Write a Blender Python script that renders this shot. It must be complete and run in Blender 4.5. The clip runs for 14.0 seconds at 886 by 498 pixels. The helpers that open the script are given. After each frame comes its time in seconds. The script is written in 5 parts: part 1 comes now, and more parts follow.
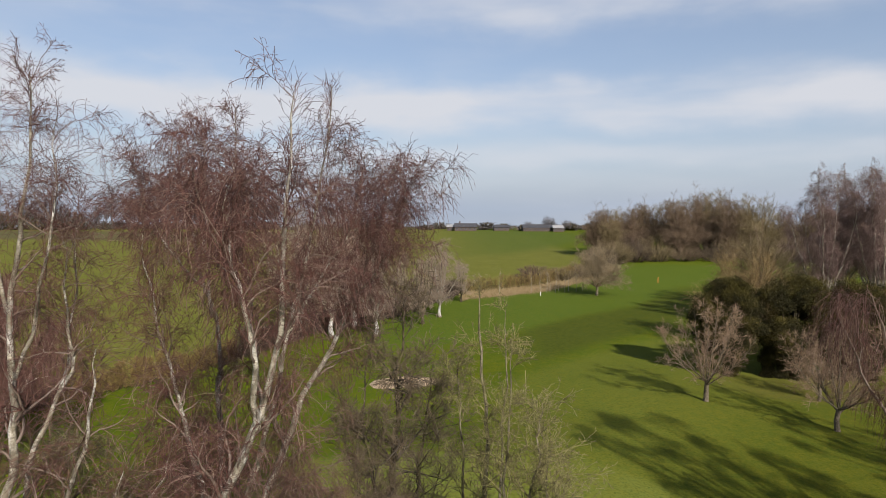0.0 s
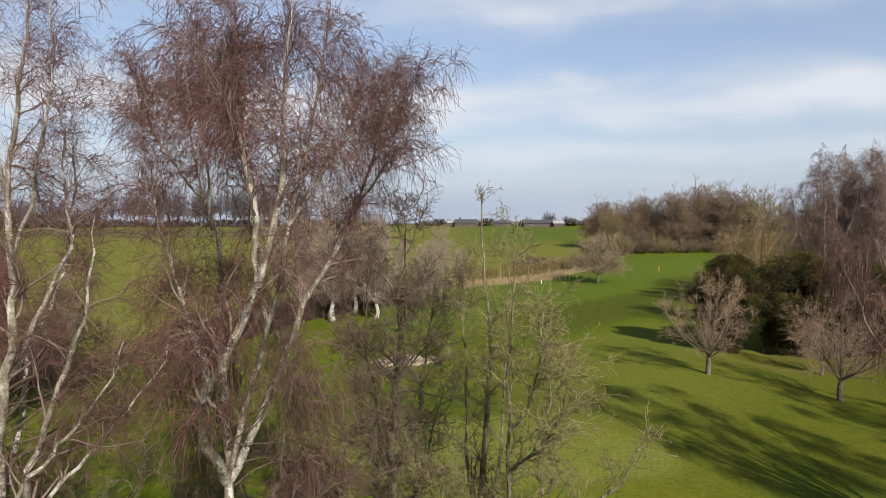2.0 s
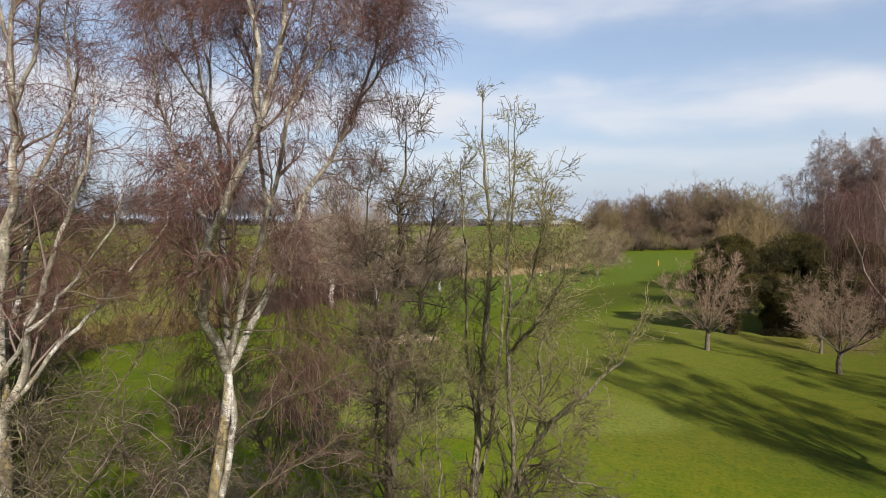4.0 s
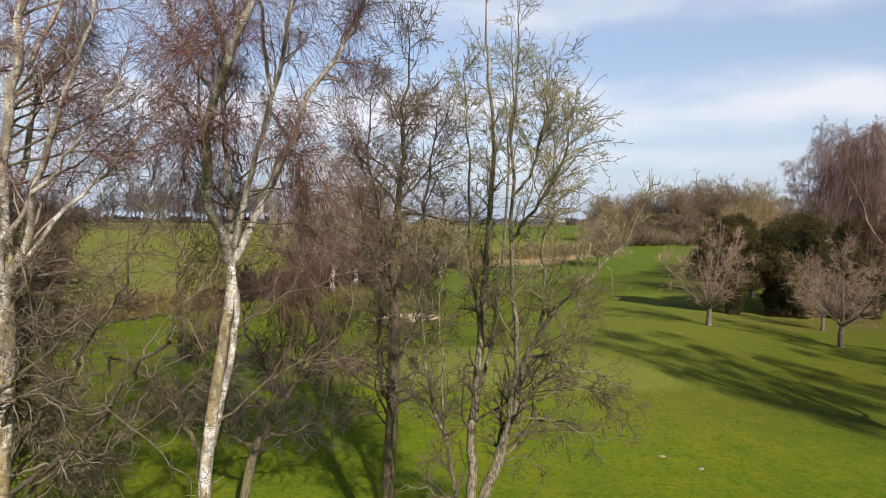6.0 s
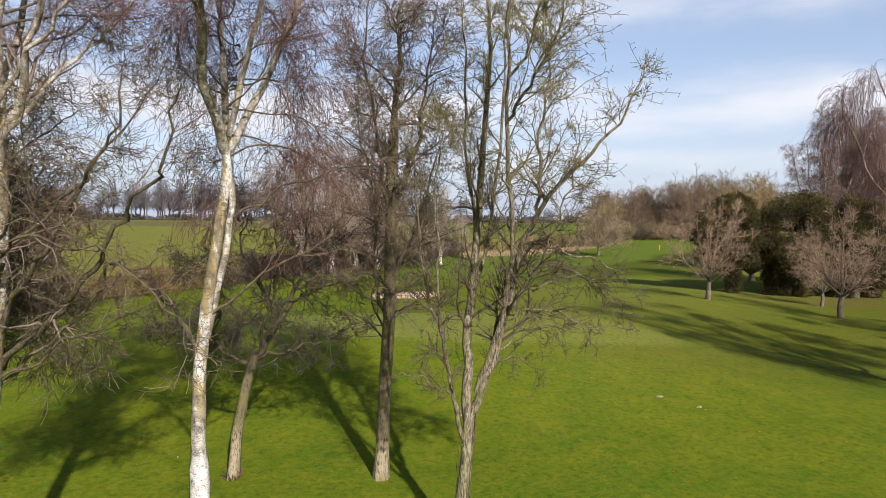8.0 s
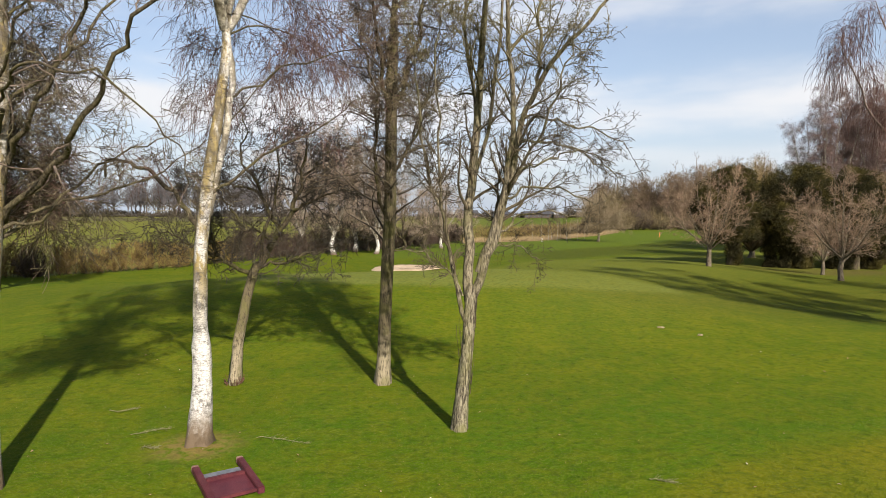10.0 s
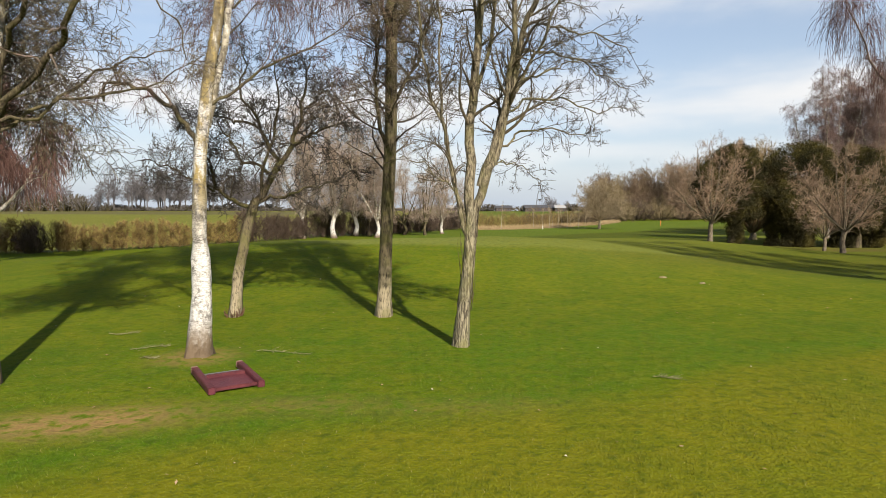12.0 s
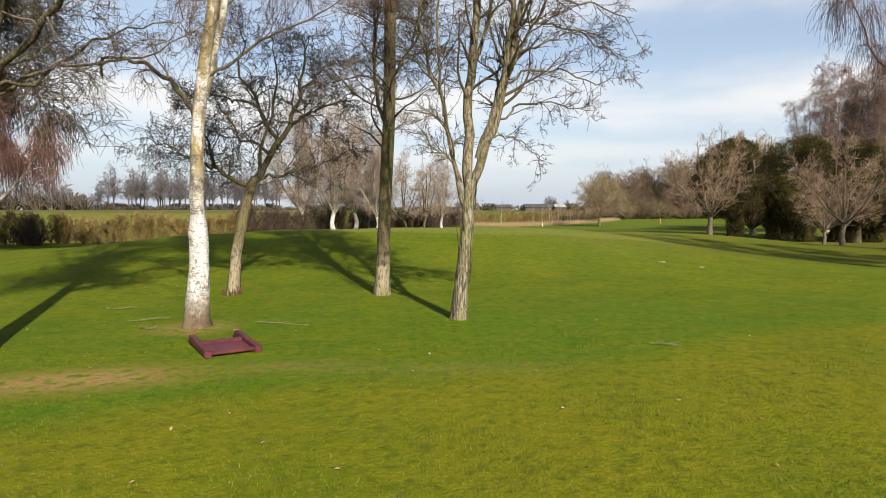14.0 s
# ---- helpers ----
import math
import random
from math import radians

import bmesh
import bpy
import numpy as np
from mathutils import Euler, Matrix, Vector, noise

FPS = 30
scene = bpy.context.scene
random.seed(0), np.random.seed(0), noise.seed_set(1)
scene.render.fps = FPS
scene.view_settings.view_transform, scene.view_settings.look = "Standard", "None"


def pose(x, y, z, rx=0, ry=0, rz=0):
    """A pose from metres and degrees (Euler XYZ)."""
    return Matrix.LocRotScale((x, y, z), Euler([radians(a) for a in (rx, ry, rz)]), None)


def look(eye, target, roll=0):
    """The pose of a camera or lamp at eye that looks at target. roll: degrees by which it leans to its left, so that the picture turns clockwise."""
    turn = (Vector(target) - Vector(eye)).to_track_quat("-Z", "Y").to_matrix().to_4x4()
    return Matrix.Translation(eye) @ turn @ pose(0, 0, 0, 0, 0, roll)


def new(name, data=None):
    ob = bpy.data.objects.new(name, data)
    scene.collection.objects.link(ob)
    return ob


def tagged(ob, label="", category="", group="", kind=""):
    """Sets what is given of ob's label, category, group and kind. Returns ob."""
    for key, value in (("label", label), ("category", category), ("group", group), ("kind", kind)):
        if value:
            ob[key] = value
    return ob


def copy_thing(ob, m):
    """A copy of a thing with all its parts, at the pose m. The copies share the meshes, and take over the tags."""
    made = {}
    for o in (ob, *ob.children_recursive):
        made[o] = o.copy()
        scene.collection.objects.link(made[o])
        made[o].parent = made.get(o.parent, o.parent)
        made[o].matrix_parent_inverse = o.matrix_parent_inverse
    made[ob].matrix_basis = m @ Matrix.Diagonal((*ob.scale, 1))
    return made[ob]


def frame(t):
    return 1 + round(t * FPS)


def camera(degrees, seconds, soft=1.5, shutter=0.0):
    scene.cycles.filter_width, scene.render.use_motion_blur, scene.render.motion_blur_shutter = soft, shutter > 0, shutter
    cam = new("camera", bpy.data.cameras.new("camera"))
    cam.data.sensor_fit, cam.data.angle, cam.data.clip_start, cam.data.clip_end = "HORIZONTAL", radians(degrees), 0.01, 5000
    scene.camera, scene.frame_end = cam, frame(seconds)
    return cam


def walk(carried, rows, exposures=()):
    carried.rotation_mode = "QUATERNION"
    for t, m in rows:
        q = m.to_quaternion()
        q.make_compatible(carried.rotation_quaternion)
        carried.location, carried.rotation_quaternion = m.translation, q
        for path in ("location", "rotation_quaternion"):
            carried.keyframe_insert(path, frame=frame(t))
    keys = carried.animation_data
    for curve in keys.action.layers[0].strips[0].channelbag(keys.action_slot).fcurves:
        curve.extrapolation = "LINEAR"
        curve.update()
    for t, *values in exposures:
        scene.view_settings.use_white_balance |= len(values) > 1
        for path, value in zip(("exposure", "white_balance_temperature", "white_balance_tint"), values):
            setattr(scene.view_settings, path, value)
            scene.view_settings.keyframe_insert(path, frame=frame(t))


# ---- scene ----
cam = camera(72.0, 14.0, soft=0.9)
PATH = [
    (0.0, 0.014, 0.270, 12.852, 86.20, -0.25, -0.08),
    (0.5, 0.011, 0.266, 12.554, 86.18, -0.23, -0.07),
    (1.0, 0.005, 0.261, 12.112, 86.16, -0.17, -0.06),
    (1.5, -0.003, 0.252, 11.658, 86.10, -0.03, -0.06),
    (2.0, -0.009, 0.246, 11.208, 86.09, 0.10, -0.06),
    (2.5, -0.010, 0.225, 10.752, 86.15, 0.10, -0.06),
    (3.0, -0.007, 0.212, 10.250, 86.14, 0.10, -0.06),
    (3.2, -0.004, 0.198, 10.094, 86.16, 0.05, -0.06),
    (5.3, -0.072, -0.000, 8.073, 86.59, -0.45, -0.14),
    (5.5, -0.069, -0.001, 7.940, 86.58, -0.43, -0.11),
    (6.0, -0.056, 0.002, 7.549, 86.48, -0.37, -0.00),
    (6.5, -0.053, -0.013, 7.163, 86.48, -0.37, 0.01),
    (7.0, -0.025, -0.032, 6.687, 86.49, -0.37, 0.04),
    (7.5, 0.004, -0.065, 6.227, 86.60, -0.43, 0.03),
    (8.0, 0.034, -0.083, 5.723, 86.55, -0.43, 0.04),
    (8.2, 0.041, -0.095, 5.600, 86.53, -0.45, 0.03),
    (10.3, 0.026, -0.203, 3.487, 86.33, -0.10, 0.04),
    (10.5, 0.024, -0.196, 3.353, 86.23, -0.10, 0.06),
    (11.0, 0.021, -0.196, 2.895, 86.08, -0.07, 0.07),
    (11.5, 0.020, -0.197, 2.495, 86.04, -0.03, 0.09),
    (12.0, 0.023, -0.204, 2.357, 86.04, -0.03, 0.08),
    (12.5, 0.032, -0.200, 2.245, 86.02, -0.07, 0.09),
    (13.0, 0.042, -0.200, 2.126, 86.00, -0.10, 0.09),
    (13.5, 0.051, -0.207, 2.019, 86.01, -0.10, 0.08),
    (14.0, 0.055, -0.214, 1.900, 86.02, -0.10, 0.08),
]
walk(cam, [(t, pose(x, y, z, rx, ry, rz)) for t, x, y, z, rx, ry, rz in PATH],
     exposures=[(0.0, 0.70, 6300, 14), (1.2, 0.82, 6300, 13), (3.2, 0.89, 6250, 13), (8.2, 1.09, 6280, 15), (10.5, 1.09, 6620, 12), (14.0, 1.13, 6700, 11)])

# ---- sky and sun ----
SUN_AZIMUTH = radians(156.6)      # clockwise from the way the camera looks
SUN_HEIGHT = radians(33.0)
world = bpy.data.worlds.new("sky")
scene.world = world
world.use_nodes = True
wn, wl = world.node_tree.nodes, world.node_tree.links
wn.clear()


def wmath(op, a, b=None):
    n = wn.new("ShaderNodeMath")
    n.operation = op
    for i, v in enumerate((a, b)):
        if v is None:
            continue
        if isinstance(v, (int, float)):
            n.inputs[i].default_value = v
        else:
            wl.new(v, n.inputs[i])
    return n.outputs[0]


def wramp(value, lo, hi):
    n = wn.new("ShaderNodeMapRange")
    n.interpolation_type = "SMOOTHSTEP"
    n.inputs["From Min"].default_value, n.inputs["From Max"].default_value = lo, hi
    wl.new(value, n.inputs["Value"])
    return n.outputs[0]


sky = wn.new("ShaderNodeTexSky")
sky.sky_type = "NISHITA"
sky.sun_disc = False
sky.sun_elevation, sky.sun_rotation = SUN_HEIGHT, SUN_AZIMUTH
sky.air_density, sky.dust_density, sky.ozone_density = 1.0, 1.5, 1.5
coords = wn.new("ShaderNodeTexCoord")
axes = wn.new("ShaderNodeSeparateXYZ")
wl.new(coords.outputs["Generated"], axes.inputs[0])
high = axes.outputs["Z"]


def cloud_noise(scale, stretch, detail, shift):
    m = wn.new("ShaderNodeMapping")
    m.inputs["Scale"].default_value = (scale, scale, scale * stretch)
    m.inputs["Location"].default_value = (shift, 0.3 * shift, 0.0)
    wl.new(coords.outputs["Generated"], m.inputs[0])
    n = wn.new("ShaderNodeTexNoise")
    n.inputs["Scale"].default_value, n.inputs["Detail"].default_value = 1.0, detail
    n.inputs["Roughness"].default_value = 0.5
    wl.new(m.outputs[0], n.inputs["Vector"])
    return n.outputs[0]


def bank(level, width):
    """A bank of cloud that lies round the horizon at one height, with a ragged edge."""
    ragged = wmath("ADD", wmath("SUBTRACT", high, level), wmath("MULTIPLY", wmath("SUBTRACT", puffs, 0.5), width * 2.6))
    d = wmath("DIVIDE", ragged, width)
    return wmath("POWER", 2.718, wmath("MULTIPLY", wmath("POWER", wmath("ABSOLUTE", d), 2.6), -1.0))


puffs = cloud_noise(6.0, 2.2, 5.0, 3.1)
wisps = cloud_noise(2.2, 5.0, 4.0, 7.7)
banks = wmath("ADD", wmath("MULTIPLY", bank(0.160, 0.040), 0.95), wmath("MULTIPLY", bank(0.325, 0.045), 0.7))
banks = wmath("ADD", banks, wmath("MULTIPLY", bank(0.082, 0.016), 0.45))
drift = wmath("MULTIPLY", wramp(wisps, 0.42, 0.72), wmath("SUBTRACT", 0.75, wmath("MULTIPLY", wramp(high, 0.3, 0.75), 0.55)))
cover = wmath("MULTIPLY", wmath("MINIMUM", wmath("ADD", wmath("MULTIPLY", banks, wramp(wisps, 0.22, 0.55)), wmath("MULTIPLY", drift, 0.36)), 1.0), 0.92)
mist = wmath("POWER", 2.718, wmath("MULTIPLY", wmath("ABSOLUTE", high), -3.2))


def wmix(f, a, b):
    n = wn.new("ShaderNodeMix")
    n.data_type = "RGBA"
    wl.new(f, n.inputs["Factor"])
    for sock, v in ((n.inputs["A"], a), (n.inputs["B"], b)):
        if isinstance(v, tuple):
            sock.default_value = (*v, 1)
        else:
            wl.new(v, sock)
    return n.outputs["Result"]


SKY_GAIN = 0.065
gain = wn.new("ShaderNodeVectorMath")
gain.operation = "SCALE"
gain.inputs["Scale"].default_value = 1.15
wl.new(sky.outputs[0], gain.inputs[0])
air = wmix(wmath("MULTIPLY", mist, 0.80), gain.outputs[0], (4.4, 5.15, 6.15))
air = wmix(cover, air, (6.6, 6.75, 6.85))
back = wn.new("ShaderNodeBackground")
back.inputs["Strength"].default_value = SKY_GAIN
wl.new(air, back.inputs["Color"])
wout = wn.new("ShaderNodeOutputWorld")
wl.new(back.outputs[0], wout.inputs[0])

sun_way = Vector((math.sin(SUN_AZIMUTH) * math.cos(SUN_HEIGHT), math.cos(SUN_AZIMUTH) * math.cos(SUN_HEIGHT), math.sin(SUN_HEIGHT)))
sun = new("sun", bpy.data.lights.new("sun", "SUN"))
sun.data.energy, sun.data.angle, sun.data.color = 5.0, radians(1.1), (1.0, 0.93, 0.82)
sun.matrix_world = look(sun_way * 200, (0, 0, 0))


# ---- materials ----
class Nodes:
    """A node material under construction."""

    def __init__(self, name):
        self.mat = bpy.data.materials.new(name)
        self.mat.use_nodes = True
        self.n, self.l = self.mat.node_tree.nodes, self.mat.node_tree.links
        self.bsdf = self.n["Principled BSDF"]
        self.where = self.n.new("ShaderNodeTexCoord").outputs["Object"]

    def link(self, a, b):
        self.l.new(a, b)

    def noise(self, scale, detail=4.0, stretch=(1, 1, 1), rough=0.55):
        m = self.n.new("ShaderNodeMapping")
        m.inputs["Scale"].default_value = tuple(scale * s for s in stretch)
        self.link(self.where, m.inputs[0])
        t = self.n.new("ShaderNodeTexNoise")
        t.inputs["Scale"].default_value, t.inputs["Detail"].default_value = 1.0, detail
        t.inputs["Roughness"].default_value = rough
        self.link(m.outputs[0], t.inputs["Vector"])
        return t.outputs[0]

    def ramp(self, value, lo, hi):
        r = self.n.new("ShaderNodeMapRange")
        r.interpolation_type = "SMOOTHSTEP"
        r.inputs["From Min"].default_value, r.inputs["From Max"].default_value = lo, hi
        self.link(value, r.inputs["Value"])
        return r.outputs[0]

    def mix(self, f, a, b):
        m = self.n.new("ShaderNodeMix")
        m.data_type = "RGBA"
        if isinstance(f, (int, float)):
            m.inputs["Factor"].default_value = f
        else:
            self.link(f, m.inputs["Factor"])
        for sock, v in ((m.inputs["A"], a), (m.inputs["B"], b)):
            if isinstance(v, tuple):
                sock.default_value = (*(0.74 * x for x in v), 1)
            else:
                self.link(v, sock)
        return m.outputs["Result"]

    def math(self, op, a, b):
        m = self.n.new("ShaderNodeMath")
        m.operation = op
        for i, v in enumerate((a, b)):
            if isinstance(v, (int, float)):
                m.inputs[i].default_value = v
            else:
                self.link(v, m.inputs[i])
        return m.outputs[0]

    def island(self):
        return self.n.new("ShaderNodeNewGeometry").outputs["Random Per Island"]

    def attribute(self, name):
        a = self.n.new("ShaderNodeAttribute")
        a.attribute_name = name
        return a.outputs["Fac"]

    def bump(self, height, strength, distance):
        b = self.n.new("ShaderNodeBump")
        b.inputs["Strength"].default_value, b.inputs["Distance"].default_value = strength, distance
        self.link(height, b.inputs["Height"])
        self.link(b.outputs[0], self.bsdf.inputs["Normal"])

    def done(self, colour, rough=0.8, spec=0.3):
        self.link(colour, self.bsdf.inputs["Base Color"])
        self.bsdf.inputs["Roughness"].default_value = rough
        self.bsdf.inputs["Specular IOR Level"].default_value = spec
        return self.mat


def simple_mat(name, a, b, scale, rough=0.8, bump=0.3, fine=None, stretch=(1, 1, 1), spec=0.25):
    """Two colours mixed at two scales, with fine relief."""
    k = Nodes(name)
    big, small = k.noise(scale, 3, stretch), k.noise(fine or scale * 9, 4, stretch)
    c = k.mix(k.ramp(k.math("ADD", k.math("MULTIPLY", big, 0.6), k.math("MULTIPLY", small, 0.4)), 0.36, 0.64), a, b)
    if bump:
        k.bump(small, bump, 0.02)
    return k.done(c, rough, spec)


def twig_mat(name, a, b, c, rough=0.65):
    """Thin wood: every twig takes its own shade."""
    k = Nodes(name)
    r = k.island()
    col = k.mix(k.ramp(r, 0.0, 0.7), a, b)
    col = k.mix(k.ramp(r, 0.75, 1.0), col, c)
    col = k.mix(k.math("MULTIPLY", k.noise(14.0, 2), 0.5), col, a)
    return k.done(col, rough, 0.3)


def birch_bark(name, white=(0.68, 0.655, 0.60), stain=(0.25, 0.185, 0.055), stain_from=1.5, stain_to=2.9, stain_most=0.95):
    k = Nodes(name)
    dashes = k.ramp(k.noise(7.0, 5, (1, 1, 4.0), 0.7), 0.55, 0.64)
    patches = k.ramp(k.noise(6.0, 6, (1, 1, 0.7), 0.80), 0.51, 0.62)
    peel = k.noise(22.0, 4, (1, 1, 4))
    base = k.mix(k.ramp(peel, 0.35, 0.65), white, tuple(v * 0.55 for v in white))
    axis = k.n.new("ShaderNodeSeparateXYZ")
    k.link(k.where, axis.inputs[0])
    up = k.ramp(axis.outputs["Z"], stain_from, stain_to)
    moss = k.math("MULTIPLY", k.math("MULTIPLY", up, stain_most), k.ramp(k.noise(3.2, 5, (1.6, 1.6, 0.6), 0.7), 0.39, 0.55))
    base = k.mix(moss, base, stain)
    base = k.mix(k.math("MULTIPLY", dashes, 0.7), base, (0.07, 0.055, 0.045))
    base = k.mix(k.math("MULTIPLY", patches, 0.8), base, (0.10, 0.085, 0.07))
    streak = k.ramp(k.noise(9.0, 5, (1.6, 1.6, 0.35), 0.7), 0.50, 0.66)
    base = k.mix(k.math("MULTIPLY", streak, 0.55), base, (0.22, 0.20, 0.19))
    foot = k.math("SUBTRACT", 1.0, k.ramp(k.math("ADD", axis.outputs["Z"], k.math("MULTIPLY", k.noise(7.0, 5, (1, 1, 0.5), 0.7), 0.7)), 0.50, 1.0))
    base = k.mix(foot, base, (0.125, 0.088, 0.052))
    rings = k.ramp(k.noise(2.2, 5, (2.2, 2.2, 4.0), 0.7), 0.56, 0.64)
    base = k.mix(k.math("MULTIPLY", k.math("MULTIPLY", rings, up), 0.7), base, (0.060, 0.045, 0.030))
    crown = k.math("MULTIPLY", k.ramp(axis.outputs["Z"], stain_to + 0.6, stain_to + 2.2), k.ramp(k.noise(4.0, 5, (1.4, 1.4, 0.5), 0.7), 0.44, 0.56))
    base = k.mix(k.math("MULTIPLY", crown, 0.7), base, (0.11, 0.088, 0.05))
    k.bump(k.math("ADD", peel, k.math("MULTIPLY", patches, -1.2)), 0.6, 0.02)
    return k.done(base, 0.72, 0.3)


def furrowed_bark(name, a, b, moss, amount=0.5):
    k = Nodes(name)
    ridges = k.noise(24.0, 6, (1.3, 1.3, 0.26), 0.75)
    c = k.mix(k.ramp(ridges, 0.38, 0.62), a, b)
    c = k.mix(k.math("MULTIPLY", k.ramp(k.noise(2.2, 4), 0.42, 0.66), amount), c, moss)
    k.bump(ridges, 0.9, 0.03)
    return k.done(c, 0.88, 0.2)


def trunk_bark(name, dark, mid, pale, lo, hi):
    """Furrowed bark with a paler worn foot and a darker mossy bole above."""
    k = Nodes(name)
    ridges = k.noise(24.0, 6, (1.3, 1.3, 0.26), 0.75)
    axis = k.n.new("ShaderNodeSeparateXYZ")
    k.link(k.where, axis.inputs[0])
    up = k.ramp(k.math("ADD", axis.outputs["Z"], k.math("MULTIPLY", k.noise(2.5, 4), 1.4)), lo + 0.7, hi + 0.7)
    face = k.mix(up, pale, mid)
    c = k.mix(k.ramp(ridges, 0.34, 0.56), dark, face)
    c = k.mix(k.math("MULTIPLY", k.ramp(k.noise(3.0, 4), 0.46, 0.64), 0.5), c, (0.13, 0.125, 0.035))
    k.bump(ridges, 0.9, 0.03)
    return k.done(c, 0.88, 0.2)


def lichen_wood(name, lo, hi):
    """Lichen-yellow bare wood, with lit tops and unlit low wood put into its colour."""
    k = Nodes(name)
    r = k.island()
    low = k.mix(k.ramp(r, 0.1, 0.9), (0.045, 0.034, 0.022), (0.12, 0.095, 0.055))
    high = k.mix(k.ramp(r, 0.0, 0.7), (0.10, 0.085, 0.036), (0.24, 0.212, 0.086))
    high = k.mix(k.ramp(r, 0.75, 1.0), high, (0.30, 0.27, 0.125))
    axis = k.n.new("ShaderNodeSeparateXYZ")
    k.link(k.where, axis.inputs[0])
    # the light is painted by height: dark below, pale above
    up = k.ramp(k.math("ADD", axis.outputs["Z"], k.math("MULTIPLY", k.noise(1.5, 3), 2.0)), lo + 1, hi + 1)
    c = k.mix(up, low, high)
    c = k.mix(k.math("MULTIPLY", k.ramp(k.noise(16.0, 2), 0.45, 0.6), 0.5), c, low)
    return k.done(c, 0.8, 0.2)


def evergreen_leaf():
    """Dark leaf sprays, some boughs olive and some brownish."""
    k = Nodes("evergreen_leaf")
    r = k.island()
    dark = k.mix(r, (0.022, 0.020, 0.006), (0.036, 0.032, 0.010))
    olive = k.mix(r, (0.066, 0.056, 0.012), (0.105, 0.086, 0.020))
    c = k.mix(k.ramp(k.noise(0.7, 4), 0.44, 0.64), dark, olive)
    return k.done(c, 0.85, 0.15)


BIRCH = birch_bark("birch_bark")
BIRCH_LIMB = birch_bark("birch_limb_bark", (0.68, 0.645, 0.57), (0.28, 0.23, 0.11), -5.0, -4.0, 0.5)
BIRCH_BRANCH = twig_mat("birch_branch", (0.075, 0.050, 0.040), (0.22, 0.165, 0.13), (0.62, 0.56, 0.48))
BIRCH_TWIG = twig_mat("birch_twig", (0.062, 0.025, 0.019), (0.150, 0.064, 0.046), (0.34, 0.24, 0.19))
ASH_BARK = furrowed_bark("grey_bark", (0.040, 0.032, 0.020), (0.27, 0.23, 0.155), (0.15, 0.14, 0.050), 0.55)
PALE_BARK = furrowed_bark("pale_grey_bark", (0.036, 0.029, 0.018), (0.33, 0.29, 0.195), (0.17, 0.165, 0.055), 0.6)
DARK_BARK = furrowed_bark("dark_bark", (0.024, 0.018, 0.012), (0.125, 0.098, 0.06), (0.10, 0.095, 0.028), 0.65)
ASH_TWIG = lichen_wood("shaded_lichen_twig", 4.6, 8.2)
OLIVE_BARK = trunk_bark("olive_bark", (0.030, 0.023, 0.014), (0.125, 0.102, 0.058), (0.32, 0.27, 0.175), 0.3, 1.3)
DARK_TWIG = twig_mat("dark_twig", (0.034, 0.026, 0.019), (0.066, 0.052, 0.036), (0.13, 0.11, 0.065))
CHERRY_BARK = furrowed_bark("cherry_bark", (0.05, 0.038, 0.028), (0.20, 0.162, 0.112), (0.17, 0.155, 0.08), 0.4)
CHERRY_TWIG = twig_mat("cherry_twig", (0.15, 0.092, 0.055), (0.29, 0.195, 0.120), (0.48, 0.38, 0.26))
WOOD_TWIG = twig_mat("wood_twig", (0.110, 0.072, 0.044), (0.190, 0.132, 0.080), (0.26, 0.195, 0.12))
OLIVE_TWIG = twig_mat("olive_twig", (0.13, 0.095, 0.042), (0.21, 0.160, 0.076), (0.28, 0.225, 0.11))
# aerial haze is put into the distant trees' colours: greyed and paler
FAR_HAZED_TWIG = twig_mat("far_hazed_twig", (0.105, 0.095, 0.098), (0.15, 0.138, 0.14), (0.19, 0.18, 0.18))
FAR_HAZED_BARK = simple_mat("far_hazed_bark", (0.10, 0.09, 0.085), (0.16, 0.15, 0.14), 1.0)
HEDGE_TWIG = twig_mat("hedge_twig", (0.12, 0.070, 0.026), (0.28, 0.195, 0.062), (0.36, 0.325, 0.085))
DARK_HEDGE = twig_mat("dark_hedge_twig", (0.055, 0.036, 0.026), (0.095, 0.062, 0.044), (0.14, 0.10, 0.06))
REED = twig_mat("dry_grass_stalk", (0.26, 0.18, 0.09), (0.37, 0.275, 0.145), (0.24, 0.20, 0.08))
EVERGREEN = evergreen_leaf()
SAND = simple_mat("bunker_sand", (0.32, 0.24, 0.155), (0.42, 0.325, 0.22), 0.8, 0.95, 0.4)
RED_WOOD = simple_mat("maroon_wood", (0.060, 0.012, 0.016), (0.11, 0.024, 0.028), 5.0, 0.55, 0.25, 40.0, (1, 1, 1))
RED_PANEL = simple_mat("maroon_panel", (0.070, 0.014, 0.022), (0.115, 0.027, 0.034), 6.0, 0.5, 0.2, 50.0)
POST_END = simple_mat("worn_wood", (0.17, 0.10, 0.07), (0.26, 0.17, 0.12), 20.0, 0.85, 0.3)
GREY_PLATE = simple_mat("grey_plate", (0.10, 0.11, 0.12), (0.16, 0.17, 0.19), 8.0, 0.45, 0.15)
BRANCH_LICHEN = simple_mat("lichen_wood", (0.14, 0.125, 0.055), (0.30, 0.28, 0.14), 25.0, 0.9, 0.4)
DRY_LEAF = twig_mat("dry_leaf", (0.22, 0.14, 0.07), (0.34, 0.25, 0.14), (0.55, 0.5, 0.42))
ROOF = simple_mat("slate_roof", (0.045, 0.045, 0.05), (0.08, 0.08, 0.085), 0.6)
PALE_ROOF = simple_mat("white_roof", (0.26, 0.26, 0.26), (0.33, 0.33, 0.32), 0.6)
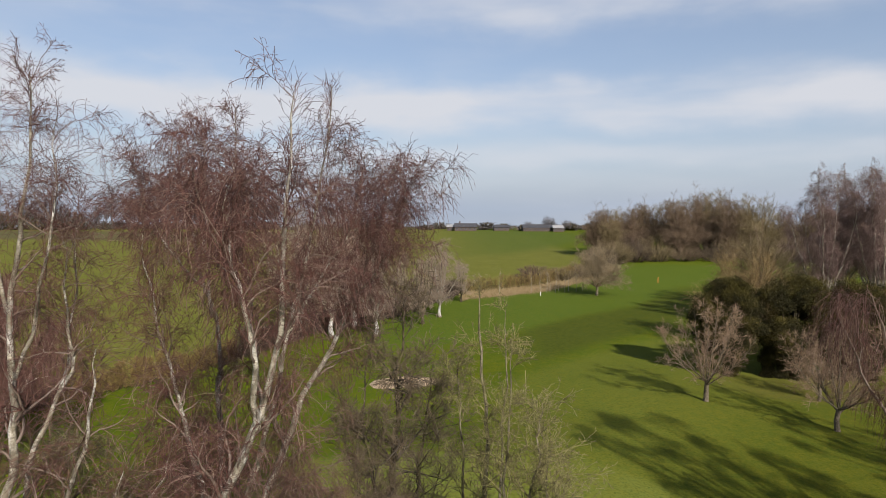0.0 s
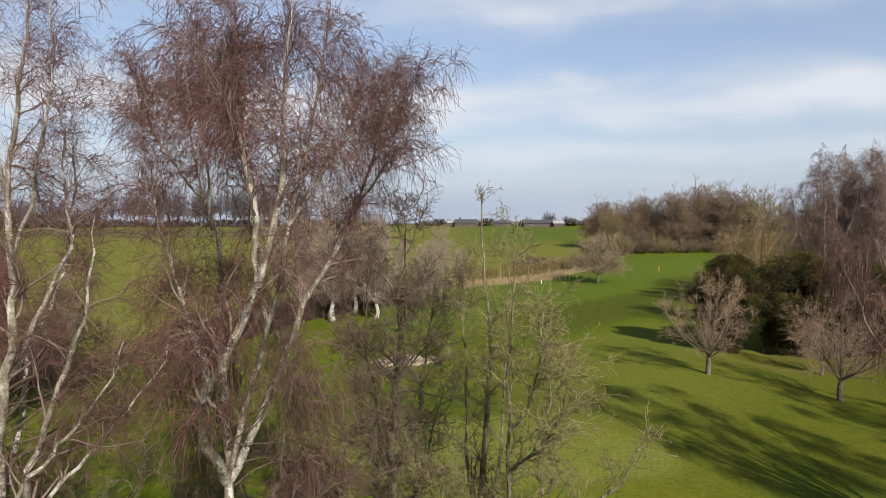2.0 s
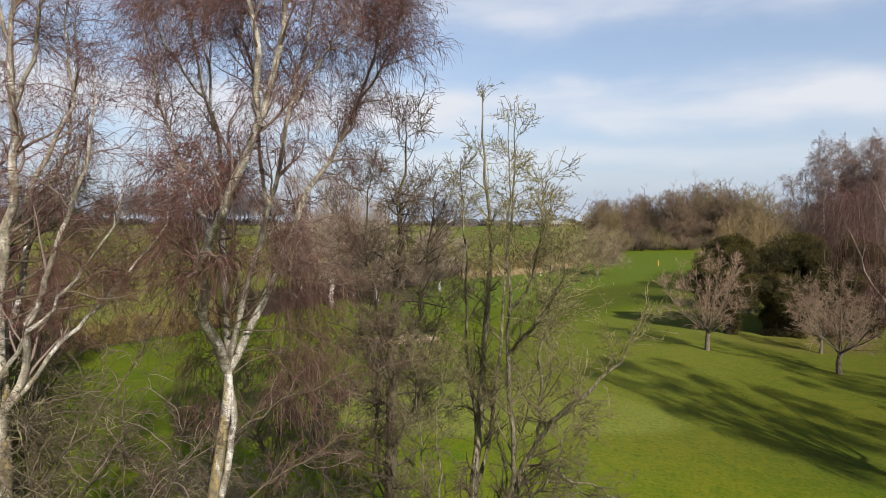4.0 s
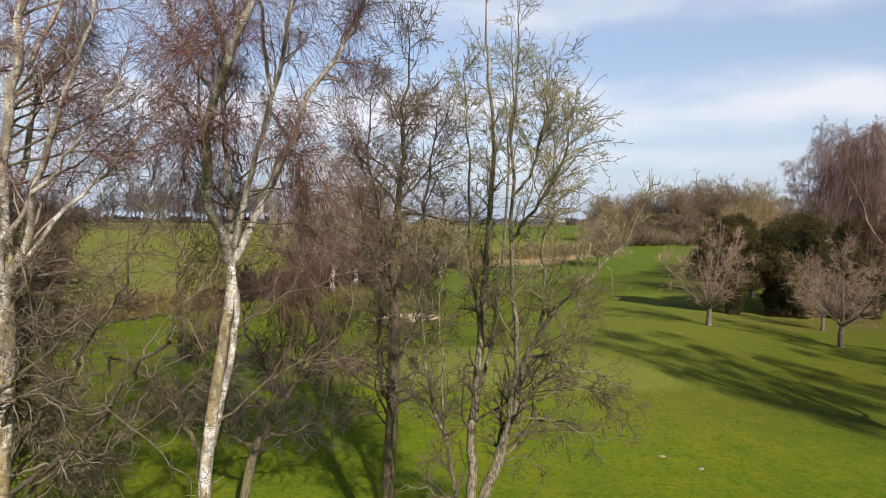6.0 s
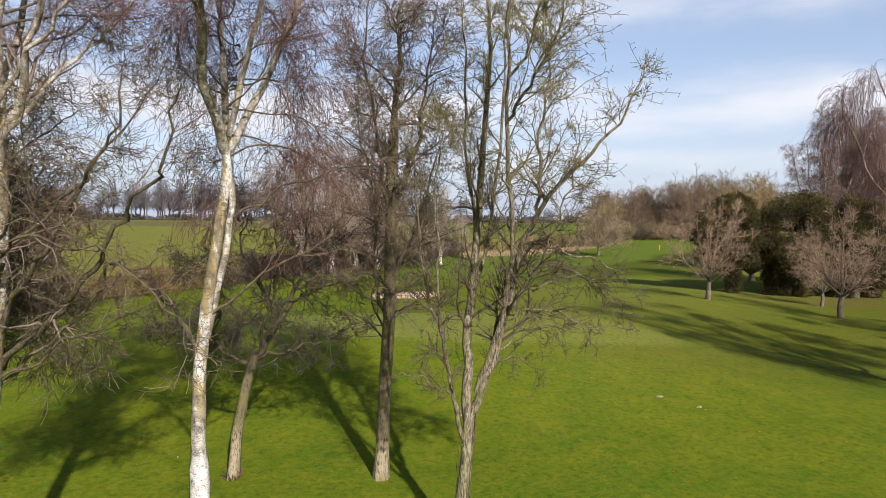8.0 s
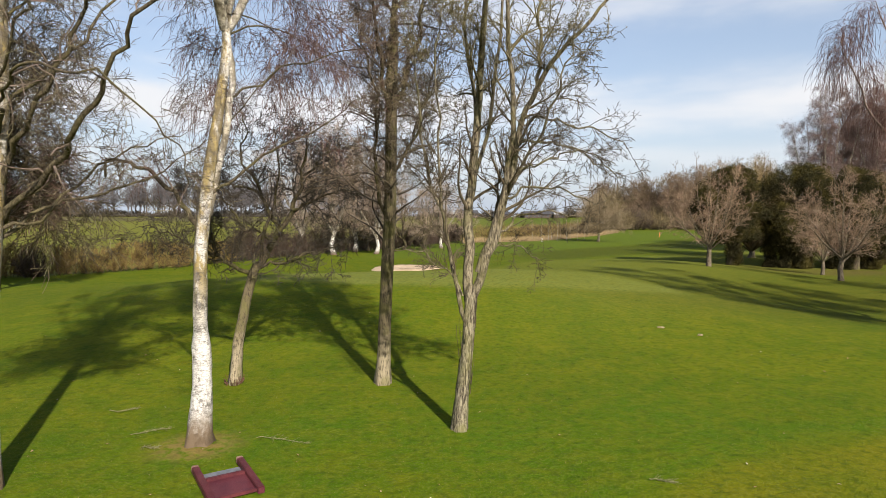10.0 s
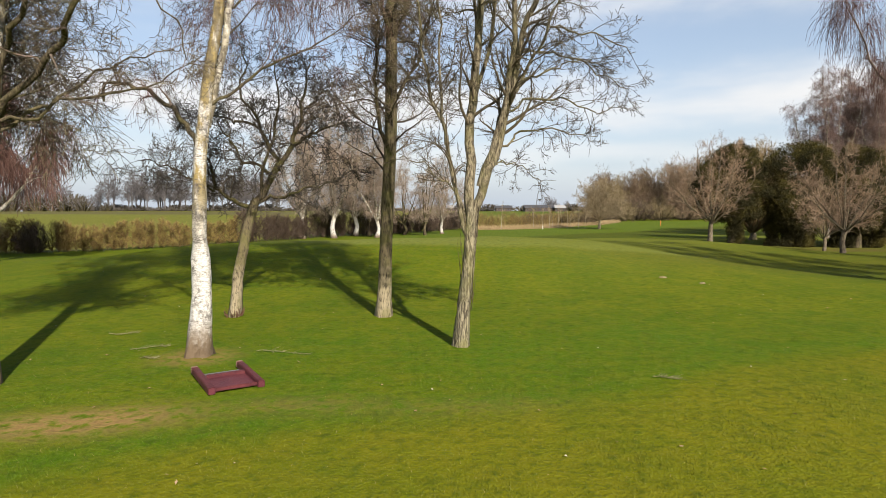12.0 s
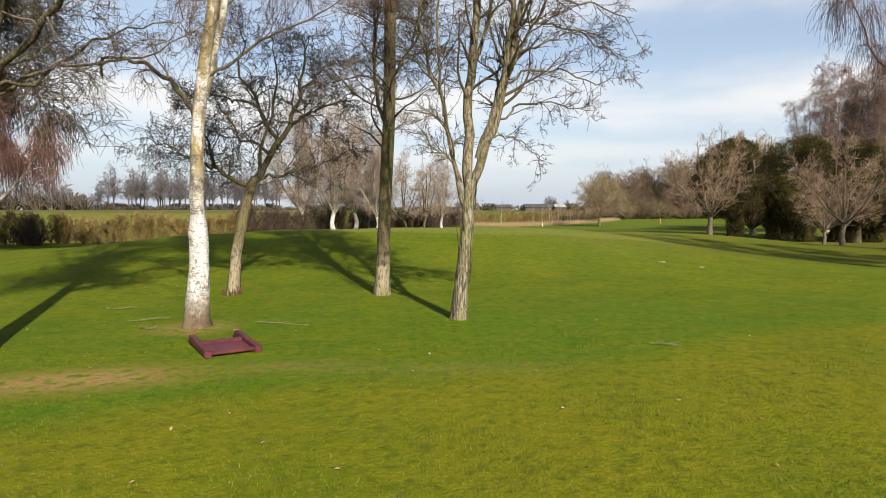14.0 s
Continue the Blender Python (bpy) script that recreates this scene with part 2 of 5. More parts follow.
RENDER_WALL = simple_mat("brick_wall", (0.065, 0.048, 0.040), (0.10, 0.075, 0.062), 0.5)
WINDOW_DARK = simple_mat("window_pane", (0.03, 0.035, 0.04), (0.05, 0.055, 0.06), 0.8, 0.15, 0.0, None, (1, 1, 1), 0.5)
ORANGE = simple_mat("orange_marker", (0.75, 0.22, 0.05), (0.82, 0.28, 0.08), 4.0)
WHITE_POST = simple_mat("white_marker", (0.72, 0.72, 0.70), (0.80, 0.80, 0.78), 6.0)


TURF_GREEN, TURF_OLIVE = (0.056, 0.100, 0.0022), (0.102, 0.128, 0.0030)


def turf():
    k = Nodes("turf")
    wide, mid, fine = k.noise(0.16, 3), k.noise(0.9, 4), k.noise(28.0, 4)
    tuft = k.noise(6.5, 4)
    f = k.ramp(k.math("ADD", k.math("MULTIPLY", wide, 0.45), k.math("MULTIPLY", mid, 0.55)), 0.34, 0.66)
    c = k.mix(f, TURF_GREEN, TURF_OLIVE)
    c = k.mix(k.math("MULTIPLY", k.attribute("fairway"), 0.85), c, (0.074, 0.122, 0.012))
    c = k.mix(k.math("MULTIPLY", k.attribute("rough"), 0.95), c, (0.046, 0.066, 0.006))
    c = k.mix(k.math("MULTIPLY", k.attribute("olive"), 0.75), c, k.mix(f, (0.060, 0.076, 0.007), (0.088, 0.092, 0.010)))
    c = k.mix(k.math("MULTIPLY", k.attribute("green"), 0.9), c, (0.148, 0.170, 0.034))
    c = k.mix(k.math("MULTIPLY", k.attribute("field"), 1.0), c, k.mix(f, (0.122, 0.132, 0.022), (0.165, 0.165, 0.033)))
    c = k.mix(k.math("MULTIPLY", k.attribute("lush"), 0.8), c, (0.070, 0.110, 0.016))
    c = k.mix(k.math("MULTIPLY", k.attribute("straw"), 0.9), c, k.mix(mid, (0.19, 0.14, 0.065), (0.25, 0.185, 0.095)))
    c = k.mix(k.math("MULTIPLY", k.attribute("plough"), 0.9), c, (0.10, 0.085, 0.05))
    c = k.mix(k.math("MULTIPLY", k.attribute("leafmould"), k.ramp(tuft, 0.3, 0.6)), c, (0.105, 0.062, 0.035))
    c = k.mix(k.math("MULTIPLY", k.attribute("pale"), 0.7), c, (0.130, 0.150, 0.020))
    c = k.mix(k.math("MULTIPLY", k.attribute("fresh"), 0.85), c, (0.050, 0.114, 0.003))
    c = k.mix(k.math("MULTIPLY", k.attribute("dull"), 0.6), c, (0.155, 0.142, 0.006))
    mottle, speck = k.ramp(k.noise(2.3, 5, (1, 1, 1), 0.7), 0.40, 0.62), k.ramp(k.noise(7.0, 4, (1, 1, 1), 0.7), 0.50, 0.66)
    c = k.mix(k.math("MULTIPLY", mottle, 0.45), c, k.mix(0.5, c, (0.19, 0.155, 0.010)))
    c = k.mix(k.math("MULTIPLY", speck, 0.75), c, k.mix(0.65, c, (0.024, 0.052, 0.003)))
    worn = k.math("MULTIPLY", k.attribute("bare"), k.ramp(tuft, 0.32, 0.6))
    c = k.mix(k.math("MULTIPLY", worn, 0.95), c, (0.29, 0.175, 0.072))
    c = k.mix(k.math("MULTIPLY", k.ramp(fine, 0.42, 0.75), 0.45), c, k.mix(0.55, c, (0.24, 0.25, 0.06)))
    c = k.mix(k.math("MULTIPLY", k.ramp(tuft, 0.45, 0.7), 0.5), c, k.mix(0.6, c, (0.02, 0.042, 0.002)))
    k.bump(k.math("ADD", fine, k.math("MULTIPLY", tuft, 1.5)), 0.55, 0.03)
    return k.done(c, 0.95, 0.04)


TURF = turf()


def blade():
    """Grass blades take the turf's own patches, and each its own shade."""
    k = Nodes("grass_blade")
    wide, mid = k.noise(0.16, 3), k.noise(0.9, 4)
    f = k.ramp(k.math("ADD", k.math("MULTIPLY", wide, 0.45), k.math("MULTIPLY", mid, 0.55)), 0.34, 0.66)
    c = k.mix(f, (0.064, 0.121, 0.0024), (0.124, 0.160, 0.004))
    c = k.mix(k.math("MULTIPLY", k.attribute("fresh"), 0.85), c, (0.056, 0.130, 0.003))
    c = k.mix(k.math("MULTIPLY", k.attribute("dull"), 0.6), c, (0.178, 0.165, 0.008))
    mottle, speck = k.ramp(k.noise(2.3, 5, (1, 1, 1), 0.7), 0.40, 0.62), k.ramp(k.noise(7.0, 4, (1, 1, 1), 0.7), 0.50, 0.66)
    c = k.mix(k.math("MULTIPLY", mottle, 0.45), c, k.mix(0.5, c, (0.19, 0.155, 0.010)))
    c = k.mix(k.math("MULTIPLY", speck, 0.75), c, k.mix(0.65, c, (0.024, 0.052, 0.003)))
    c = k.mix(k.math("MULTIPLY", k.attribute("bare"), 0.85), c, (0.27, 0.165, 0.062))
    r = k.island()
    c = k.mix(k.math("MULTIPLY", k.ramp(r, 0.0, 0.5), 0.7), k.mix(0.55, c, (0.02, 0.04, 0.002)), c)
    c = k.mix(k.ramp(r, 0.955, 0.99), c, (0.24, 0.21, 0.07))
    return k.done(c, 0.7, 0.15)


BLADE = blade()


# ---- helpers of the build ----
def smooth(v, lo, hi):
    u = np.clip((np.asarray(v, float) - lo) / (hi - lo), 0, 1)
    return u * u * (3 - 2 * u)


def sward(x, y):
    """Patches of the near turf: worn earth, fresher green and dull olive."""
    x, y = np.asarray(x, float), np.asarray(y, float)
    ripple = 0.5 + 0.25 * np.sin(1.9 * x + 0.6 * np.sin(2.3 * y)) + 0.25 * np.sin(1.3 * y + 1.1 * np.sin(1.2 * x) + 1.0)
    worn = np.exp(-((x + 4.0) / 1.1) ** 2 - ((y - 6.35 - 0.22 * (x + 4.0)) / 0.42) ** 2)
    worn = np.maximum(worn, 0.55 * (1 - smooth(np.hypot((x + 3.9) / 0.9, (y - 9.3) / 0.8), 0.3, 1.0)))
    worn = np.maximum(worn, 0.5 * np.exp(-((x + 0.7) / 2.2) ** 2 - ((y - 6.9) / 0.35) ** 2) * ripple)
    fresh = np.exp(-(np.abs((x - 0.5) / 6.5) ** 3) - np.abs((y - 9.0 - 0.25 * x) / 3.0) ** 3) * (0.35 + 0.65 * ripple)
    # the mower's edge: worn olive on this side of it, lush beyond
    edge = y - 5.7 - 0.45 * (x + 1.5) + 0.25 * np.sin(0.9 * x)
    dull = (1 - smooth(edge, -0.5, 0.7)) * (0.5 + 0.5 * ripple)
    fresh = np.maximum(fresh * smooth(edge, -0.4, 0.6), 0.9 * np.exp(-((edge - 0.55) / 0.5) ** 2))
    worn = np.minimum(1.35 * worn, 1.0)
    return {"bare": worn, "fresh": fresh, "dull": dull}


def height(x, y):
    """The lie of the land: level under the trees, a raised green behind them, falling to the fields."""
    x, y = np.asarray(x, float), np.asarray(y, float)
    fall = -0.9 * smooth(y, 13, 48) - 0.4 * smooth(y, 48, 105) + 0.9 * smooth(y, 150, 330) - 0.034 * np.maximum(np.hypot(x, y) - 415.0, 0) * smooth(np.hypot(x, y), 415, 520)
    knoll = 1.24 * np.exp(-(np.abs((x + 2.5) / 12.5) ** 3.0) - np.abs((y - 26.5) / 8.5) ** 2.6)
    dip = -0.30 * np.exp(-((x - 17) / 5.0) ** 2 - ((y - 26) / 9.0) ** 2)
    shoulder = 0.95 * np.exp(-(np.abs((x - 13.0) / 10.5) ** 3.0) - np.abs((y - 41.0) / 13.0) ** 2.4)
    swell = 0.05 * np.sin(0.31 * x + 0.7) * np.sin(0.27 * y) + 0.02 * np.sin(1.3 * x + 0.4 * y)
    return fall + knoll + shoulder + dip + swell * smooth(np.hypot(x, y), 4, 14)


def mesh_object(name, verts, faces, material, parent=None, label="", smooth_shade=True):
    """Links arrays of corners (n, 3) and faces (m, 3 or 4) as one mesh object."""
    me = bpy.data.meshes.new(name)
    verts, faces = np.asarray(verts, np.float32), np.asarray(faces, np.int32)
    m, k = faces.shape
    me.vertices.add(len(verts))
    me.vertices.foreach_set("co", verts.ravel())
    me.loops.add(m * k)
    me.loops.foreach_set("vertex_index", faces.ravel())
    me.polygons.add(m)
    me.polygons.foreach_set("loop_start", np.arange(0, m * k, k, dtype=np.int32))
    me.polygons.foreach_set("use_smooth", np.full(m, smooth_shade))
    me.update(calc_edges=True)
    me.materials.append(material)
    ob = new(name, me)
    ob.parent = parent
    if label:
        tagged(ob, label)
    return ob


def part(name, bm, material, parent, label=""):
    me = bpy.data.meshes.new(name)
    bm.to_mesh(me)
    bm.free()
    me.materials.append(material)
    ob = new(name, me)
    ob.parent = parent
    if label:
        tagged(ob, label)
    return ob


def unit(v):
    return v / np.maximum(np.linalg.norm(v, axis=-1, keepdims=True), 1e-9)


def tubes(P, R, sides=3):
    """Round wood along many curves at once. P (m, n, 3), R (m, n)."""
    m, n, _ = P.shape
    T = unit(np.gradient(P, axis=1))
    ref = np.where((np.abs(T[:, :, 2]).mean(1) > 0.75)[:, None, None], (1.0, 0.0, 0.0), (0.0, 0.0, 1.0))
    U = unit(np.cross(T, ref))
    V = np.cross(T, U)
    a = np.arange(sides) * 2 * math.pi / sides
    ring = np.cos(a)[:, None] * U[:, :, None, :] + np.sin(a)[:, None] * V[:, :, None, :]
    verts = (P[:, :, None, :] + R[:, :, None, None] * ring).reshape(-1, 3)
    i = np.arange(m * n * sides).reshape(m, n, sides)
    j = np.roll(i, -1, axis=2)
    faces = np.stack([i[:, :-1], j[:, :-1], j[:, 1:], i[:, 1:]], -1).reshape(-1, 4)
    return verts, faces


def merge(*pieces):
    verts, faces, at = [], [], 0
    for v, f in pieces:
        verts.append(v)
        faces.append(f + at)
        at += len(v)
    return np.concatenate(verts), np.concatenate(faces)


def bend(points, n, r0, r1, power=1.0, wobble=0.0, rng=None):
    """A smooth stem through a few points: (1, n, 3) and (1, n)."""
    p = np.asarray(points, float)
    s = np.concatenate([[0], np.cumsum(np.linalg.norm(np.diff(p, axis=0), axis=1))])
    fine = np.linspace(0, s[-1], n * 4)
    q = np.stack([np.interp(fine, s, p[:, k]) for k in range(3)], 1)
    for _ in range(n // 4):
        q[1:-1] = 0.25 * q[:-2] + 0.5 * q[1:-1] + 0.25 * q[2:]
    q = q[np.linspace(0, len(q) - 1, n).round().astype(int)]
    if rng is not None and wobble:
        kink = rng.normal(0, wobble * 1.6, (n - 2, 3))
        q[1:-1] += kink + 0.6 * np.roll(kink, 1, 0)
    u = np.linspace(0, 1, n)
    return q[None], (r1 + (r0 - r1) * (1 - u) ** power)[None]


def grow(P, R, count, length, angle, droop, rng, n=6, span=(0.2, 1.0), share=0.55, most=1.0, tip=0.0015, wob=0.10, short=0.45, lift=0.0):
    """Side shoots on the curves P: each leaves at an angle and bends down by droop on its way."""
    m, k, _ = P.shape
    idx = np.repeat(np.arange(m), count)
    t = rng.uniform(span[0], span[1], len(idx))
    u = t * (k - 1.001)
    i = u.astype(int)
    f = (u - i)[:, None]
    a, b = P[idx, i], P[idx, i + 1]
    p = a + (b - a) * f
    tan = unit(b - a)
    r = R[idx, i] * (1 - f[:, 0]) + R[idx, i + 1] * f[:, 0]
    side = rng.normal(size=p.shape)
    side[:, 2] += lift
    side = unit(side - (side * tan).sum(1, keepdims=True) * tan)
    ang = np.radians(rng.normal(angle, angle * 0.22, len(idx)))[:, None]
    d = np.cos(ang) * tan + np.sin(ang) * side
    pull = droop * rng.uniform(0.35, 1.3, (len(idx), 1))
    L = rng.uniform(length[0], length[1], len(idx)) * (1 - short * t)
    out = np.empty((len(idx), n, 3))
    out[:, 0] = p
    step = (L / (n - 1))[:, None]
    for j in range(1, n):
        d = unit(d + np.array((0, 0, -1.0)) * pull * step * (0.4 + j / n) + rng.normal(0, wob, d.shape))
        p = p + d * step
        out[:, j] = p
    r0 = np.minimum(r * share, most)[:, None]
    return out, np.maximum(r0 * np.linspace(1, 0.25, n)[None], tip)


def stack(curves, n=20):
    """Many stems as one array, each cut into as many steps."""
    P, R = [], []
    for p, r in curves:
        u, v = np.linspace(0, 1, n), np.linspace(0, 1, p.shape[1])
        P.append(np.stack([np.interp(u, v, p[0, :, k]) for k in range(3)], 1))
        R.append(np.interp(u, v, r[0]))
    return np.stack(P), np.stack(R)


def place(name, x, y, label, category, group="", sink=0.04):
    e = new(name)
    e.empty_display_size = 0.3
    e.location = (x, y, float(height(x, y)) - sink)
    return tagged(e, label, category, group)


# ---- the ground ----
def build_ground():
    def spread(n, near, far):
        u = np.linspace(0, 1, n)
        return near * u * n * 0.5 + (far - near * n * 0.5) * u ** 6
    xs = spread(130, 0.5, 3600)
    xs = np.concatenate([-xs[:0:-1], xs])
    ys = np.concatenate([-spread(30, 1.2, 900)[:0:-1], spread(270, 0.45, 4600)])
    X, Y = np.meshgrid(xs, ys)
    Z = height(X, Y)
    nx, ny = len(xs), len(ys)
    i = np.arange(nx * ny).reshape(ny, nx)
    faces = np.stack([i[:-1, :-1], i[:-1, 1:], i[1:, 1:], i[1:, :-1]], -1).reshape(-1, 4)
    x, y = X.ravel(), Y.ravel()
    ob = mesh_object("ground", np.stack([x, y, Z.ravel()], 1), faces, TURF)
    wav = 2.5 * np.sin(0.11 * x) + 1.5 * np.sin(0.23 * x + 1.0)
    s = (y - 69) - (x - 7) * 1.0 + wav
    hedge = hedge_line(x)
    zones = {
        "fairway": smooth(s, -1.5, 1.5) * smooth(x, -12, -2) * (1 - smooth(y, 150, 165)),
        "rough": smooth(s, -17, -13) * (1 - smooth(s, -1.5, 1.5)) * smooth(x, 5, 12) * (1 - smooth(y, 150, 165)),
        "green": 1 - smooth(np.hypot((x - 0.5) / 10.5, (y - 26.3 + 0.03 * x) / 4.0), 0.86, 1.0),
        "field": smooth(y - hedge, 0.5, 2.0) * (1 - smooth(x, 38, 46)),
        "lush": smooth(y - hedge, 60, 90) * smooth(x, -10, 30) * (1 - smooth(x, 60, 75)),
        "straw": smooth(y - hedge, -9.0, -6.0) * (1 - smooth(y - hedge, 0.5, 2.0)) * smooth(x, 2, 8) * (1 - smooth(x, 36, 46)),
        "plough": smooth(y + 0.12 * x, 225, 240) * (1 - smooth(y + 0.12 * x, 300, 320)) * (1 - smooth(x, -70, -40)),
        "olive": smooth(y, 17, 24) * smooth(x + 0.3 * (y - 20), 2, 8) * (1 - smooth(s, -36, -20)),
        "leafmould": 1 - smooth(np.hypot((x - 27.0) / 9.0, (y - 46.5) / 5.0), 0.55, 1.0),
        "pale": smooth(-s, 16.5, 20.0) * (1 - smooth(-s, 34, 52)) * smooth(x, 0, 6) * (1 - smooth(y, 75, 95)),
        **sward(x, y),
    }
    for name, values in zones.items():
        a = ob.data.attributes.new(name, "FLOAT", "POINT")
        a.data.foreach_set("value", np.asarray(values, np.float32))
    tagged(ob, "gently rolling mown golf turf with a raised green and fields", "ground", kind="structure")


def hedge_line(x):
    """How far ahead the boundary hedge lies at each x."""
    return np.interp(x, [-200, -60, -34, -27, -19, -14, -6, 4, 18, 34, 60], [8, 24, 36, 41, 53, 66, 78, 102, 112, 136, 190])


build_ground()


# ---- trees ----
RUST_BROWN = twig_mat("rust_brown_twig", (0.070, 0.034, 0.024), (0.145, 0.074, 0.053), (0.27, 0.19, 0.14))
MID_TWIG = twig_mat("brown_twig", (0.085, 0.058, 0.038), (0.15, 0.112, 0.068), (0.24, 0.20, 0.12))
LICHEN_TWIG = twig_mat("lichen_twig", (0.052, 0.036, 0.022), (0.125, 0.096, 0.050), (0.31, 0.275, 0.15))


MOSSY_LIMB = furrowed_bark("mossy_limb_bark", (0.030, 0.022, 0.014), (0.135, 0.110, 0.068), (0.13, 0.115, 0.042), 0.5)


def local(points, base):
    return [tuple(np.subtract(p, base)) for p in points]


def rooted(r0, flare=1.5, reach=0.45):
    """How much thicker a bole is at each height above its foot."""
    return lambda z: 1 + (flare - 1) * np.exp(-np.maximum(z, 0) / reach)


def bole(points, n, r0, r1, flare, rng, sides=14, rugged=0.05, power=0.7, waist=None):
    """A trunk with a flared foot and an uneven round."""
    P, R = bend(points, n, r0, r1, power)
    R = R * rooted(r0, flare)(P[..., 2])
    if waist:
        z = P[..., 2]
        R = R * (1 - waist[1] * smooth(z, waist[0], waist[0] + 0.25) + 0.10 * np.exp(-((z - waist[0] + 0.05) / 0.14) ** 2))
    v, f = tubes(P, R, sides)
    centre = np.repeat(P.reshape(-1, 3), sides, 0)
    k = np.tile(np.arange(sides), n)
    z = centre[:, 2]
    lump = 1 + rugged * np.sin(3 * k * 2 * math.pi / sides + 1.3 * z + rng.uniform(0, 6)) + rugged * rng.normal(0, 0.45, len(v))
    lump += 0.16 * np.exp(-np.maximum(z, 0) / 0.25) * np.sin(5 * k * 2 * math.pi / sides + 0.7)
    return (centre + (v - centre) * lump[:, None], f), (P, R)


def finish_tree(e, trunk, limbs, branches, twigs, bark, limb_bark, branch_mat, crown_mat, single=False, dark_limbs=()):
    """Trunk, limbs, branches (one by one on the near trees) and the mass of twigs."""
    mesh_object("trunk", *trunk, bark, e)
    for P, R in limbs:
        mesh_object("limb", *tubes(P, R, 8), limb_bark, e)
    for P, R in dark_limbs:
        mesh_object("limb", *tubes(P, R, 8), MOSSY_LIMB, e, "mossy drooping limb with pale lichen")
    P, R = branches
    if single:
        for i in range(len(P)):
            mesh_object("branch", *tubes(P[i:i + 1], R[i:i + 1], 5), branch_mat, e)
    else:
        tagged(mesh_object("branch_mass", *tubes(P, R, 4 if P.shape[1] > 4 else 3), branch_mat, e), kind="stuff")
    tagged(mesh_object("twig_mass", *twigs, crown_mat, e), kind="stuff")
    return e


def weeping(stems, rng, n1, n2, n3, l1=(1.0, 2.1), l2=(0.5, 1.1), l3=(0.5, 1.25), from1=0.3, thin=0.0026, hang=2.6, steps=(8, 6, 4), short=0.6, n4=0, fresh=1.8):
    """Birch wood: rising limbs, arching branchlets, and long hanging twigs."""
    P, R = stack(stems)
    L1 = grow(P, R, n1, l1, 40, -0.12, rng, steps[0], (from1, 1.0), 0.5, 0.03, 0.004, 0.2, short)
    L2 = grow(*L1, n2, l2, 46, 0.5, rng, steps[1], (0.2, 1.0), 0.55, 0.010, max(0.003, thin), 0.26)
    L3 = grow(*L2, n3, l3, 50, hang, rng, steps[2], (0.2, 1.0), 0.6, 0.0034, thin, 0.22)
    ends = grow(*L1, n3, l3, 45, hang * 0.9, rng, steps[2], (0.4, 1.0), 0.4, 0.0034, thin, 0.16)
    tops = grow(P, R, n1 * 6, (0.2, 0.7), 34, -0.5, rng, steps[2], (0.45, 1.0), 0.4, 0.0032, min(thin, 0.0026) if n4 else thin, 0.22)
    # the highest twigs are the youngest and shortest
    crest = P[..., 2].max()
    for young, _ in (L3, ends):
        young[:] = young[:, :1] + (young - young[:, :1]) * (0.28 + 0.72 * smooth(crest - young[:, :1, 2:], 0.1, fresh))
    wood = [tubes(*L2, 3), tubes(*L3, 3), tubes(*ends, 3), tubes(*tops, 3)]
    if n4:
        wood.append(tubes(*grow(*tops, 3 * n4, (0.1, 0.3), 42, -0.3, rng, 3, (0.2, 1.0), 0.8, thin, thin * 0.8, 0.2, 0.2), 3))
    return L1, merge(*wood)


def both(a, b):
    return np.concatenate([a[0], b[0]]), np.concatenate([a[1], b[1]])


